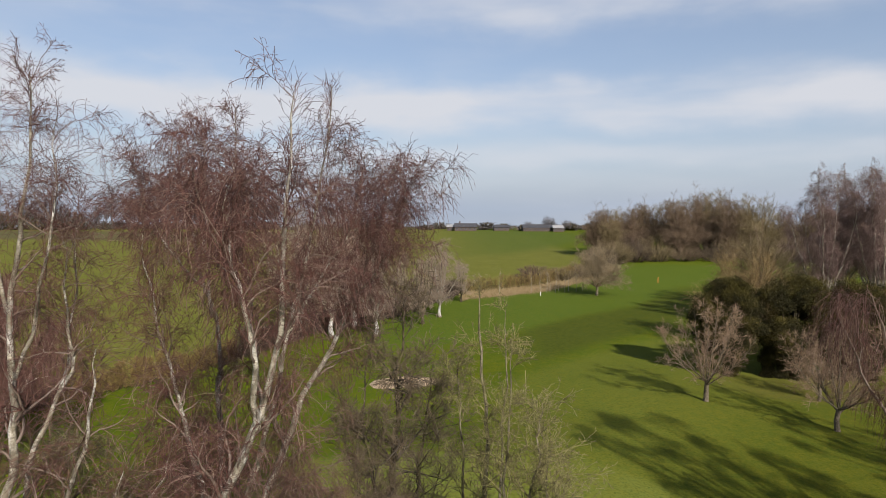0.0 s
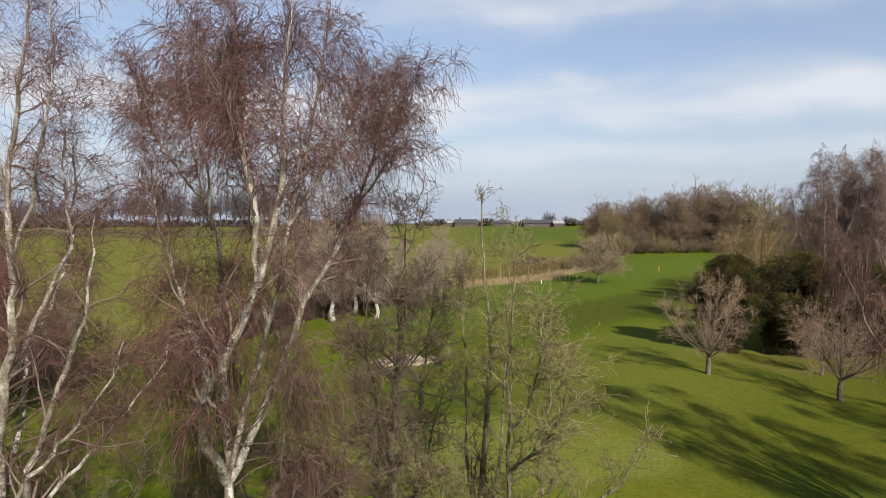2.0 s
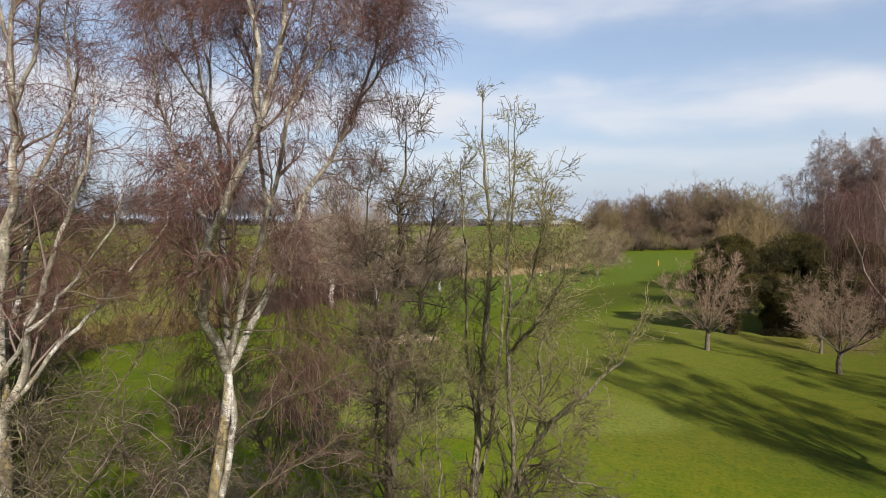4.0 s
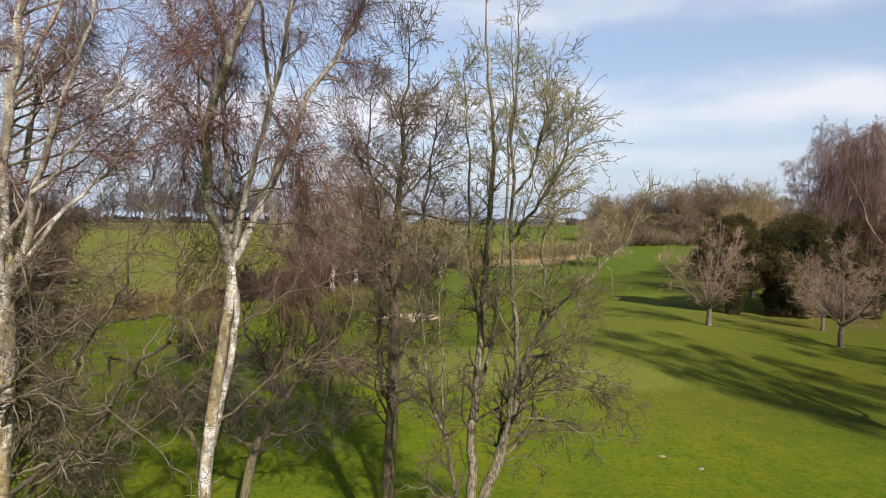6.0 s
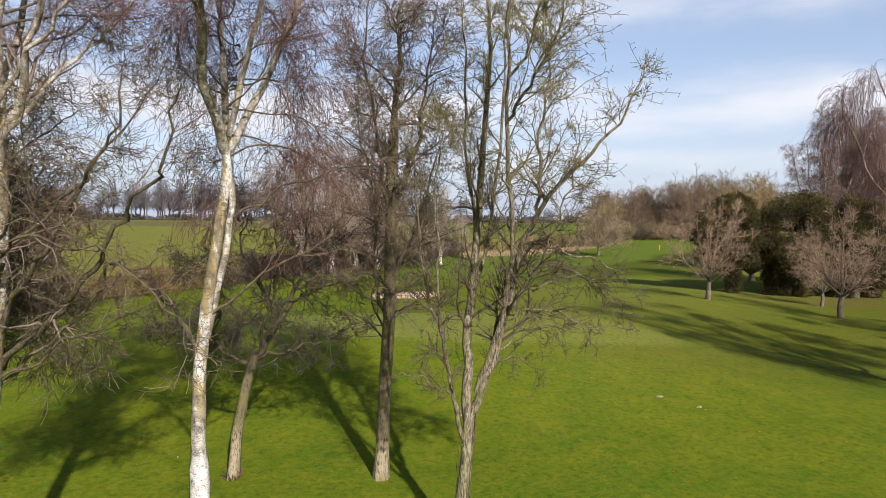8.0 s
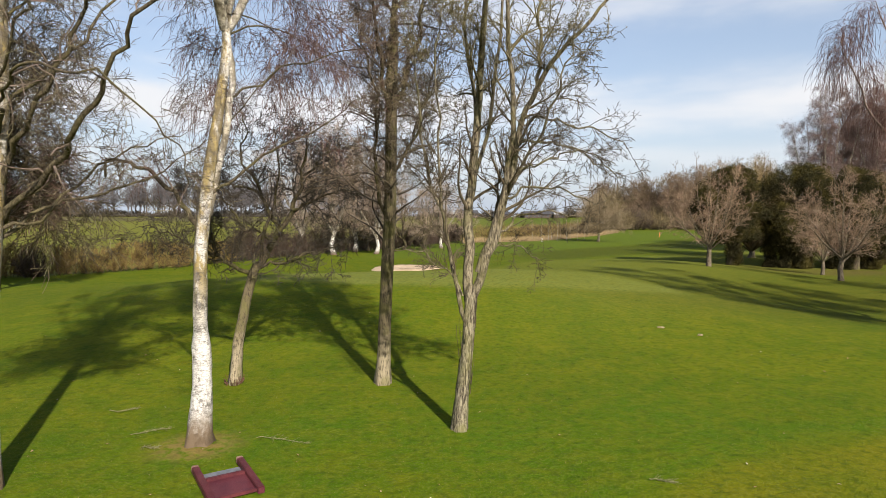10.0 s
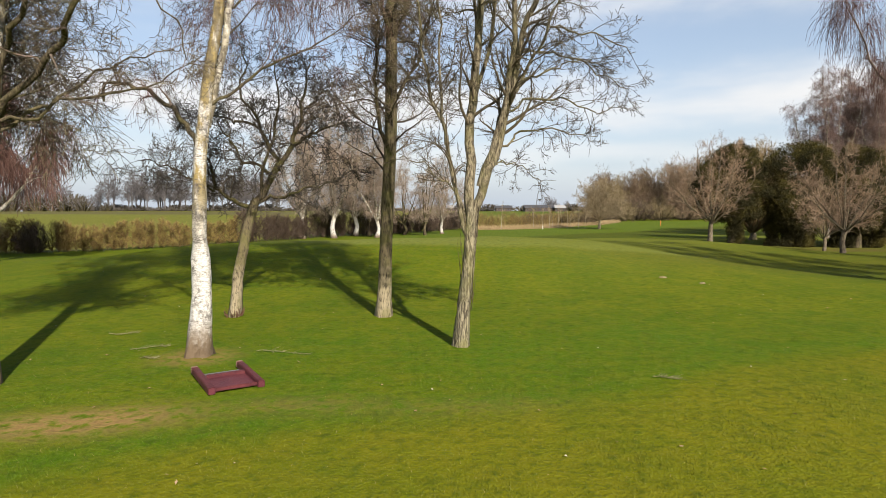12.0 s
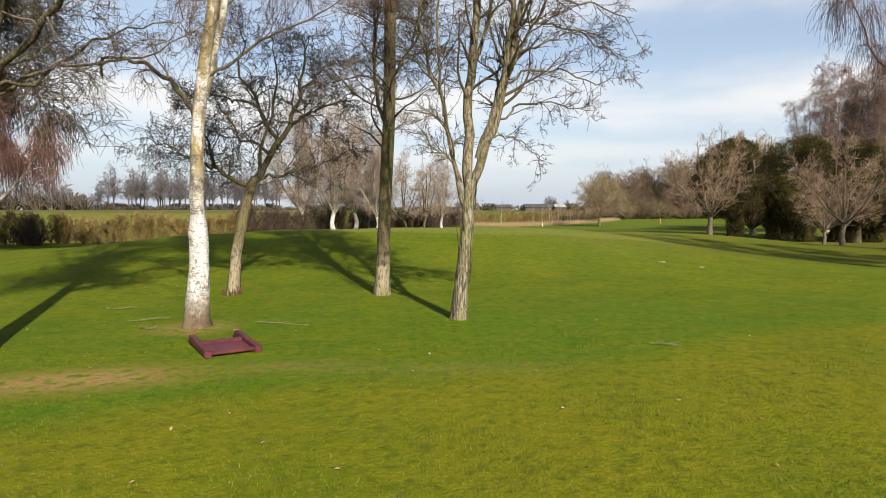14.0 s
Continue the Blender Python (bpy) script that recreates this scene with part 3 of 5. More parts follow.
def great_birch():
    rng = np.random.default_rng(11)
    bx, by = -3.91, 9.42
    e = place("birch_tree", bx, by, "tall silver birch with a white bole and weeping twigs", "tree", sink=0.0)
    b = tuple(e.location)
    trunk, _ = bole([(0, 0, -0.15), *local([(-3.86, 9.55, 1.0), (-3.93, 9.65, 2.0), (-3.97, 9.8, 3.0), (-3.90, 9.86, 3.8), (-3.80, 9.92, 4.6), (-3.72, 10.0, 5.12), (-3.54, 10.0, 6.25), (-3.53, 10.02, 7.0)], b)],
                    48, 0.150, 0.074, 1.55, rng, 16, 0.085, power=0.55, waist=(1.55, 0.20))
    a = bend(local([(-3.56, 10.0, 6.7), (-3.6, 9.3, 7.67), (-3.42, 8.6, 8.26), (-2.99, 7.8, 8.88), (-2.53, 7.25, 9.35), (-2.2, 7.2, 10.15), (-1.84, 7.25, 11.36), (-1.84, 7.3, 12.29), (-1.78, 7.4, 13.3), (-1.72, 7.5, 14.2)], b), 30, 0.088, 0.006, 0.9, 0.012, rng)
    a2 = bend(local([(-2.12, 7.2, 10.3), (-2.09, 6.97, 11.26), (-2.3, 7.0, 12.2), (-2.46, 7.2, 13.0), (-2.4, 7.3, 13.4)], b), 18, 0.042, 0.005, 0.9, 0.012, rng)
    bs = bend(local([(-3.56, 10.05, 6.7), (-3.93, 11.0, 9.48), (-4.2, 11.6, 10.56), (-4.54, 11.6, 11.71), (-4.75, 11.5, 13.0), (-4.72, 11.4, 14.1)], b), 26, 0.07, 0.005, 0.9, 0.015, rng)
    es = bend(local([(-2.88, 7.68, 8.97), (-3.6, 8.8, 9.67), (-4.03, 9.4, 10.07), (-4.52, 9.7, 11.57), (-4.64, 9.7, 12.1), (-4.55, 9.6, 12.6)], b), 22, 0.045, 0.005, 0.9, 0.012, rng)
    c = bend(local([(-3.53, 10.05, 6.7), (-3.07, 10.3, 7.68), (-2.73, 10.5, 8.56), (-2.35, 10.8, 9.65), (-1.91, 11.2, 10.39), (-1.42, 11.4, 11.62), (-1.15, 11.2, 12.5), (-0.95, 11.0, 13.2), (-0.75, 11.0, 13.7)], b), 28, 0.075, 0.005, 0.9, 0.012, rng)
    d = bend(local([(-3.50, 10.0, 6.95), (-3.02, 9.8, 8.47), (-2.56, 9.6, 10.06), (-2.37, 9.6, 10.93), (-2.12, 9.7, 11.97), (-1.8, 9.7, 13.5), (-1.68, 9.7, 14.7)], b), 26, 0.055, 0.005, 0.9, 0.012, rng)
    d2 = bend(local([(-2.37, 9.6, 10.93), (-1.9, 10.0, 11.8), (-1.45, 10.3, 12.6), (-1.3, 10.4, 13.5)], b), 16, 0.03, 0.004, 0.9, 0.012, rng)
    b3 = bend(local([(-4.45, 11.6, 11.4), (-4.8, 11.1, 12.0), (-5.15, 10.9, 12.8), (-5.3, 10.8, 13.7)], b), 16, 0.028, 0.004, 0.9, 0.012, rng)
    twin = bend(local([(-3.86, 9.9, 3.65), (-3.74, 10.0, 4.3), (-3.58, 10.06, 5.0), (-3.46, 10.06, 5.8), (-3.53, 10.0, 6.8)], b), 22, 0.066, 0.050, 0.9, 0.006, rng)
    c2 = bend(local([(-1.55, 11.35, 11.2), (-1.05, 10.9, 11.9), (-0.72, 10.7, 12.6), (-0.45, 10.6, 13.3)], b), 16, 0.03, 0.004, 0.9, 0.012, rng)
    b2 = bend(local([(-4.3, 11.6, 10.8), (-4.25, 11.2, 12.0), (-4.1, 10.9, 13.2), (-4.05, 10.7, 14.2)], b), 16, 0.03, 0.004, 0.9, 0.012, rng)
    d3 = bend(local([(-2.75, 9.7, 9.4), (-3.0, 9.8, 11.0), (-3.2, 9.9, 12.8), (-3.25, 10.0, 14.4)], b), 20, 0.034, 0.004, 0.9, 0.014, rng)
    low = bend(local([(-3.98, 9.88, 3.25), (-4.16, 10.0, 3.58), (-4.65, 10.4, 4.05), (-5.27, 10.9, 4.42), (-5.93, 11.3, 4.64), (-6.46, 11.6, 4.69)], b), 24, 0.046, 0.024, 0.8, 0.012, rng)
    stub = bend(local([(-6.43, 11.6, 4.72), (-6.48, 11.6, 4.6), (-6.47, 11.6, 4.36)], b), 8, 0.032, 0.024, 0.9, 0.0, rng)
    low2 = bend(local([(-3.8, 9.9, 4.0), (-3.1, 10.2, 4.6), (-2.3, 10.4, 5.0), (-1.4, 10.6, 5.7)], b), 18, 0.028, 0.005, 0.9, 0.02, rng)
    low3 = bend(local([(-3.6, 10.0, 5.6), (-2.9, 10.2, 6.0), (-2.0, 10.4, 6.4), (-1.1, 10.5, 6.6)], b), 18, 0.022, 0.004, 0.9, 0.02, rng)
    limbs = [a, a2, bs, es, c, d, c2, twin, b2, d2, b3, d3]
    P = [a, a2, bs, es, c, d, c2, b2, d2, b3, d3]
    br, tw = weeping(P, rng, 23, 9, 8, from1=0.24, l1=(0.4, 1.6), l2=(0.2, 0.75), l3=(0.15, 0.9), n4=1, short=0.40, hang=4.2, steps=(8, 5, 5), thin=0.0026)
    core = bend(local([(-3.74, 9.92, 4.7), (-3.54, 10.0, 6.25), (-3.5, 9.9, 7.4), (-3.2, 9.9, 8.6)], b), 16, 0.09, 0.06)
    skirt = grow(*core, 30, (1.3, 2.9), 62, 0.12, rng, 12, (0.0, 1.0), 0.4, 0.017, 0.004, 0.17, 0.1)
    skirts = [(skirt[0][i:i + 1], skirt[1][i:i + 1]) for i in range(30) if skirt[0][i, -1, 1] > skirt[0][i, 0, 1] - 0.4]
    br3, tw3 = weeping(skirts, rng, 8, 6, 6, (0.5, 1.7), (0.3, 0.9), (0.25, 1.0), 0.35, thin=0.0034, hang=5.0, short=0.3)
    tagged(mesh_object("twig_mass", *tw3, RUST_BROWN, e), kind="stuff")
    Q = [low, low2, low3]
    br2, tw2 = weeping(Q, rng, 6, 5, 5, (0.5, 1.5), (0.3, 0.8), (0.2, 0.8), 0.3, hang=6.0, short=0.2, thin=0.0022)
    return finish_tree(e, trunk, limbs, both(both(br, br2), br3), merge(tw, tw2), BIRCH, BIRCH_LIMB, BIRCH_BRANCH, BIRCH_TWIG, True, [low, stub, low2, low3] + skirts)


def left_birch():
    rng = np.random.default_rng(23)
    e = place("birch_tree", -6.1, 7.7, "silver birch with several white stems and drooping limbs", "tree", sink=0.0)
    b = tuple(e.location)
    trunk, _ = bole([(0, 0, -0.15), *local([(-6.0, 7.8, 2.5), (-5.95, 8.1, 5.2), (-5.95, 8.2, 7.2)], b)], 26, 0.16, 0.095, 1.4, rng, 14)
    s1 = bend(local([(-5.95, 8.15, 6.9), (-5.85, 8.1, 8.2), (-5.5, 8.0, 9.6), (-5.6, 8.1, 11.5), (-5.4, 8.3, 13.2), (-5.4, 8.4, 14.6)], b), 26, 0.075, 0.005, 0.9, 0.015, rng)
    s2 = bend(local([(-5.93, 8.1, 6.0), (-5.86, 8.0, 6.42), (-5.57, 8.0, 7.01), (-5.31, 7.9, 7.89), (-4.99, 7.8, 8.59), (-4.66, 7.7, 9.2), (-4.4, 7.7, 9.85), (-4.25, 7.7, 11.1)], b), 26, 0.062, 0.005, 0.8, 0.012, rng)
    s9 = bend(local([(-5.70, 8.0, 6.75), (-5.22, 8.1, 7.35), (-4.77, 8.2, 7.85), (-4.33, 8.4, 8.48), (-3.91, 8.5, 8.95), (-3.7, 8.5, 9.6)], b), 20, 0.034, 0.005, 0.8, 0.02, rng)
    s10 = bend(local([(-5.93, 8.05, 6.6), (-5.87, 8.0, 7.09), (-5.34, 7.9, 7.67), (-4.74, 7.8, 8.34), (-4.17, 7.7, 9.06), (-3.9, 7.6, 9.6)], b), 20, 0.04, 0.005, 0.8, 0.02, rng)
    s3 = bend(local([(-5.95, 8.2, 7.1), (-6.4, 8.6, 9.0), (-6.5, 8.8, 11.5), (-6.4, 8.9, 13.6)], b), 22, 0.065, 0.005, 0.9, 0.015, rng)
    s4 = bend(local([(-5.95, 8.1, 5.4), (-6.8, 7.7, 7.2), (-7.4, 7.5, 9.4), (-7.5, 7.6, 12.2)], b), 22, 0.06, 0.005, 0.9, 0.015, rng)
    s5 = bend(local([(-5.4, 8.0, 9.4), (-4.9, 8.3, 10.8), (-5.1, 8.5, 11.8), (-5.2, 8.6, 12.6)], b), 18, 0.035, 0.005, 0.9, 0.015, rng)
    # side and back stems, mostly out of view, added to deepen the tree's shade
    s6 = bend(local([(-5.95, 8.2, 7.0), (-7.0, 8.8, 8.6), (-7.9, 9.2, 10.4), (-8.3, 9.4, 12.8)], b), 22, 0.055, 0.005, 0.9, 0.015, rng)
    s7 = bend(local([(-5.95, 8.15, 5.9), (-6.6, 8.9, 7.4), (-7.3, 9.7, 9.0), (-7.6, 10.2, 11.2)], b), 22, 0.05, 0.005, 0.9, 0.015, rng)
    s8 = bend(local([(-5.9, 8.2, 7.2), (-6.0, 9.0, 9.0), (-5.8, 9.8, 10.6), (-5.9, 10.2, 12.6)], b), 22, 0.05, 0.005, 0.9, 0.015, rng)
    # crooked low limbs, grey with lichen
    d1 = bend(local([(-6.0, 8.05, 3.6), (-5.12, 7.8, 4.23), (-4.33, 7.3, 4.83), (-3.84, 7.0, 5.31), (-3.34, 6.7, 5.87), (-2.88, 6.5, 6.41), (-2.72, 6.4, 7.05)], b), 30, 0.048, 0.008, 0.8, 0.022, rng)
    d2 = bend(local([(-5.98, 8.0, 4.0), (-5.66, 7.9, 4.46), (-5.26, 7.6, 4.8), (-4.76, 7.3, 5.25), (-4.31, 7.1, 5.9), (-3.98, 7.0, 6.25), (-3.68, 6.9, 6.82), (-3.6, 6.9, 7.35)], b), 28, 0.04, 0.007, 0.8, 0.022, rng)
    d3 = bend(local([(-5.97, 7.9, 4.9), (-4.94, 7.0, 5.39), (-4.36, 6.8, 5.38), (-3.79, 6.8, 5.22), (-3.39, 6.9, 4.93), (-3.07, 6.9, 4.56), (-2.92, 6.9, 4.03)], b), 26, 0.022, 0.006, 0.8, 0.014, rng)
    d4 = bend(local([(-5.95, 8.1, 5.0), (-5.2, 8.6, 6.1), (-4.5, 8.9, 7.0), (-4.1, 9.2, 8.0)], b), 18, 0.03, 0.005, 0.9, 0.03, rng)
    d5 = bend(local([(-5.99, 7.85, 3.3), (-5.5, 8.7, 4.0), (-5.1, 9.6, 4.6), (-4.4, 10.5, 5.1)], b), 18, 0.03, 0.005, 0.9, 0.03, rng)
    d6 = bend(local([(-5.98, 7.9, 3.4), (-5.2, 8.7, 3.8), (-4.6, 9.5, 4.3), (-3.9, 10.3, 4.9)], b), 18, 0.026, 0.005, 0.9, 0.03, rng)
    d7 = bend(local([(-5.96, 8.0, 4.6), (-5.3, 7.2, 5.5), (-4.7, 6.8, 6.2), (-4.5, 6.6, 7.0)], b), 18, 0.03, 0.005, 0.9, 0.03, rng)
    P = [s1, s2, s3, s4, s5, s6, s7, s8, s9, s10]
    br, tw = weeping(P, rng, 11, 8, 6, from1=0.16, l1=(0.4, 1.45), l2=(0.2, 0.65), l3=(0.2, 0.7), hang=3.5, n4=1, short=0.40, thin=0.0023)
    Q = [d1, d2, d3, d4, d5, d6, d7]
    s11 = bend(local([(-5.57, 8.06, 10.4), (-5.1, 8.0, 11.8), (-4.85, 8.0, 13.2), (-4.8, 8.0, 14.0)], b), 18, 0.03, 0.004, 0.9, 0.015, rng)
    s12 = bend(local([(-5.6, 8.1, 11.3), (-5.95, 8.2, 12.6), (-6.05, 8.2, 14.1)], b), 16, 0.028, 0.004, 0.9, 0.015, rng)
    br4, tw4 = weeping([s1, s11, s12], rng, 13, 8, 6, from1=0.3, l1=(0.35, 1.2), l2=(0.2, 0.6), l3=(0.2, 0.6), hang=3.5, n4=1, short=0.3, thin=0.0022, fresh=0.6)
    br, tw = both(br, br4), merge(tw, tw4)
    core = bend(local([(-5.98, 7.85, 3.0), (-5.96, 8.0, 4.6), (-5.95, 8.15, 6.0)], b), 16, 0.08, 0.05)
    mid = bend(local([(-5.95, 8.15, 6.2), (-5.8, 8.05, 7.6), (-5.6, 8.0, 9.2)], b), 16, 0.07, 0.05)
    upper = grow(*mid, 34, (1.2, 2.6), 58, 0.0, rng, 12, (0.0, 1.0), 0.4, 0.019, 0.004, 0.15, 0.1)
    uppers = [(upper[0][i:i + 1], upper[1][i:i + 1]) for i in range(34) if i % 3 and upper[0][i, -1, 1] > upper[0][i, 0, 1] - 0.3]
    br5, tw5 = rising(uppers, rng, 8, 6, 5, (0.4, 1.2), (0.2, 0.7), (0.1, 0.4), 0.25, 0.0029, (0.0, 0.3, 0.6), (50, 50, 50), 0.2, (8, 6, 4), 0.3)
    # low limbs kept to the unseen left side, thickened to shade the turf
    skirt = grow(*core, 64, (1.4, 3.2), 62, 0.12, rng, 12, (0.0, 1.0), 0.4, 0.019, 0.004, 0.17, 0.1)
    skirts = [(skirt[0][i:i + 1], skirt[1][i:i + 1]) for i in range(64) if skirt[0][i, -1, 1] > skirt[0][i, 0, 1] - 0.3 and skirt[0][i, -1, 0] < 0.2]
    br2, tw2 = rising(skirts, rng, 9, 8, 6, (0.5, 1.7), (0.3, 0.9), (0.15, 0.6), 0.3, 0.0042, (0.1, 0.5, 1.2), (52, 52, 50), 0.2, (8, 6, 4), 0.3)
    br3, tw3 = rising(Q, rng, 12, 7, 5, (0.4, 1.4), (0.2, 0.7), (0.08, 0.35), 0.2, 0.0032, (0.15, 0.2, 0.3), (58, 55, 50), 0.26)
    tagged(mesh_object("twig_mass", *merge(tw3, tw2, tw5), LICHEN_TWIG, e), kind="stuff")
    br2 = both(both((br2[0][:, :8], br2[1][:, :8]), (br3[0][:, :8], br3[1][:, :8])), br5)
    return finish_tree(e, trunk, [s1, s2, s3, s4, s5, s6, s7, s8, s9, s10, s11, s12], both(br, br2), tw, BIRCH, BIRCH_LIMB, BIRCH_BRANCH, BIRCH_TWIG, True, Q + skirts + uppers)


def rising(stems, rng, n1, n2, n3, l1, l2, l3, from1=0.2, thin=0.0025, droops=(-0.15, 0.0, 0.0), angles=(45, 48, 45), wob=0.12, steps=(9, 6, 4), short=0.45):
    """Upright bare wood with short crooked spurs."""
    P, R = stack(stems)
    L1 = grow(P, R, n1, l1, angles[0], droops[0], rng, steps[0], (from1, 1.0), 0.5, 0.03, max(0.004, thin), wob, short)
    L2 = grow(*L1, n2, l2, angles[1], droops[1], rng, steps[1], (0.15, 1.0), 0.55, max(0.009, thin), max(0.003, thin), wob * 1.2)
    L3 = grow(*L2, n3, l3, angles[2], droops[2], rng, steps[2], (0.1, 1.0), 0.6, max(0.0045, thin), thin, wob * 1.2)
    return L1, merge(tubes(*L2, 3), tubes(*L3, 3))


def middle_tree():
    """The dark straight tree between the birch and the forked one."""
    rng = np.random.default_rng(31)
    e = place("deciduous_tree", -1.27, 12.7, "bare upright tree with a dark mossy trunk", "tree", sink=0.0)
    b = tuple(e.location)
    trunk, _ = bole([(0, 0, -0.15), *local([(-1.2, 12.6, 1.49), (-1.05, 12.2, 3.55), (-1.02, 12.2, 5.99), (-0.98, 12.25, 7.2)], b)], 28, 0.136, 0.105, 1.45, rng, 14)
    s1 = bend(local([(-0.98, 12.25, 7.0), (-0.85, 12.2, 9.0), (-0.75, 12.2, 11.0)], b), 18, 0.075, 0.006, 0.9, 0.015, rng)
    s2 = bend(local([(-1.0, 12.2, 5.4), (-1.3, 12.0, 7.0), (-1.5, 11.9, 8.6), (-1.45, 11.9, 10.2)], b), 18, 0.05, 0.005, 0.9, 0.02, rng)
    s3 = bend(local([(-1.0, 12.25, 5.8), (-0.5, 12.3, 7.2), (-0.3, 12.4, 8.6), (-0.1, 12.5, 10.0)], b), 18, 0.045, 0.005, 0.9, 0.02, rng)
    s4 = bend(local([(-1.05, 12.2, 3.4), (-1.32, 12.1, 4.4), (-1.4, 12.0, 6.2), (-1.7, 11.9, 7.8)], b), 18, 0.045, 0.005, 0.9, 0.02, rng)
    s5 = bend(local([(-1.03, 12.2, 4.3), (-0.6, 12.6, 5.2), (-0.2, 12.9, 6.4), (0.0, 13.0, 7.8)], b), 18, 0.04, 0.005, 0.9, 0.02, rng)
    stems = [s1, s2, s3, s4, s5]
    whole = bend(local([(-1.12, 12.4, 2.4), (-1.03, 12.2, 4.5), (-1.0, 12.2, 7.0)], b), 14, 0.09, 0.08)
    br, tw = rising(stems + [bend(np.asarray(whole[0][0]), 18, 0.06, 0.05)], rng, 27, 11, 7, (0.7, 1.9), (0.3, 0.9), (0.1, 0.4), 0.1, 0.0042, (-0.25, -0.1, 0.0), (50, 50, 50), 0.20)
    return finish_tree(e, trunk, stems, br, tw, OLIVE_BARK, DARK_BARK, DARK_TWIG, MID_TWIG, True)


def forked_tree():
    """The tree that divides into two rising stems a little above head height."""
    rng = np.random.default_rng(43)
    e = place("deciduous_tree", 0.31, 10.0, "bare tree that forks into two pale rising stems", "tree", sink=0.0)
    b = tuple(e.location)
    trunk, _ = bole([(0, 0, -0.15), *local([(0.36, 10.0, 0.7), (0.43, 10.0, 1.29), (0.5, 10.08, 2.35)], b)], 22, 0.102, 0.098, 1.45, rng, 14, 0.08)
    def stem(points, n, r0, wobble=0.012):
        return bend(local(points, b), n, r0, 0.005, 0.8, wobble, rng)
    sl = stem([(0.48, 10.08, 2.2), (0.46, 10.3, 3.49), (0.54, 10.5, 4.48), (0.66, 10.65, 5.7), (0.78, 10.85, 7.2), (0.84, 11.0, 8.8), (0.74, 11.1, 10.0), (0.68, 11.2, 11.6)], 30, 0.090)
    sr = stem([(0.5, 10.08, 2.2), (0.59, 10.05, 2.5), (0.96, 10.1, 3.4), (1.17, 9.95, 4.35), (1.3, 9.75, 5.22), (1.52, 9.55, 5.66), (1.87, 9.35, 6.24), (2.35, 9.2, 6.76), (2.76, 9.1, 7.2), (3.0, 9.1, 7.8)], 32, 0.078)
    sm = stem([(0.62, 10.08, 2.7), (0.86, 10.0, 3.31), (1.03, 9.9, 3.98), (1.13, 9.8, 4.76), (1.17, 9.7, 5.4), (1.05, 9.5, 6.6), (0.98, 9.4, 7.4), (1.0, 9.4, 8.8), (1.1, 9.5, 10.8)], 28, 0.055)
    sn = stem([(0.49, 10.38, 3.8), (0.9, 10.9, 5.4), (1.1, 11.2, 7.4), (1.2, 11.4, 9.4), (1.2, 11.5, 11.0)], 22, 0.040)
    sk = stem([(0.44, 10.0, 1.8), (0.27, 10.0, 2.52), (0.09, 10.1, 3.23), (-0.14, 10.2, 4.13), (-0.37, 10.3, 4.9), (-0.46, 10.3, 6.0), (-0.5, 10.4, 7.2)], 24, 0.040)
    so = stem([(0.62, 10.6, 5.2), (0.45, 10.8, 6.8), (0.4, 10.9, 8.4), (0.3, 11.0, 10.2)], 20, 0.036)
    ra = stem([(1.06, 9.95, 4.02), (1.46, 9.6, 4.71), (1.74, 9.3, 5.27), (1.9, 9.2, 5.96), (2.0, 9.1, 6.6)], 18, 0.030, 0.02)
    rb = stem([(1.0, 9.4, 7.12), (1.16, 9.1, 7.46), (1.37, 8.8, 7.7), (1.52, 8.7, 8.1), (1.68, 8.6, 8.5), (1.72, 8.6, 9.0)], 20, 0.030, 0.02)
    rc = stem([(0.92, 10.15, 3.35), (1.36, 10.4, 3.65), (1.83, 10.6, 3.72), (2.31, 10.8, 3.62), (2.79, 10.9, 3.62)], 18, 0.022, 0.02)
    rd = stem([(1.1, 10.0, 3.95), (1.58, 10.0, 4.14), (2.01, 9.8, 4.08), (2.35, 9.7, 3.9), (2.73, 9.6, 3.98)], 18, 0.022, 0.02)
    re = stem([(1.26, 9.8, 4.9), (2.04, 10.0, 4.83), (2.48, 9.9, 4.6), (3.01, 9.8, 4.25)], 18, 0.022, 0.02)
    rf = stem([(0.82, 10.15, 3.05), (1.09, 10.6, 3.12), (1.42, 10.9, 3.08), (1.82, 11.1, 2.82)], 16, 0.016, 0.02)
    rg = stem([(0.36, 10.0, 2.3), (0.19, 10.0, 2.66), (-0.09, 9.8, 2.92), (-0.45, 9.6, 3.12), (-0.71, 9.5, 3.12)], 16, 0.018, 0.02)
    rh = stem([(1.3, 9.77, 5.15), (1.8, 9.55, 5.22), (2.4, 9.4, 5.05), (2.95, 9.3, 4.72)], 18, 0.022, 0.02)
    ri = stem([(1.16, 9.96, 4.3), (1.7, 9.85, 4.62), (2.3, 9.75, 4.72), (2.8, 9.7, 4.5)], 18, 0.020, 0.02)
    sp = stem([(1.02, 9.4, 7.8), (1.4, 9.3, 8.4), (1.5, 9.3, 9.2), (1.55, 9.4, 9.9)], 18, 0.026, 0.02)
    sq = stem([(1.52, 9.55, 5.66), (1.62, 9.9, 6.8), (1.75, 10.2, 8.0), (1.7, 10.4, 9.4)], 20, 0.032, 0.02)
    sv = stem([(0.05, 10.1, 3.4), (-0.05, 9.6, 4.6), (-0.1, 9.4, 5.8), (0.05, 9.3, 7.2)], 18, 0.024, 0.02)
    stems = [sl, sr, sm, sn, sk, so, ra, rb, rc, rd, re, rf, rg, rh, ri, sp, sq, sv]
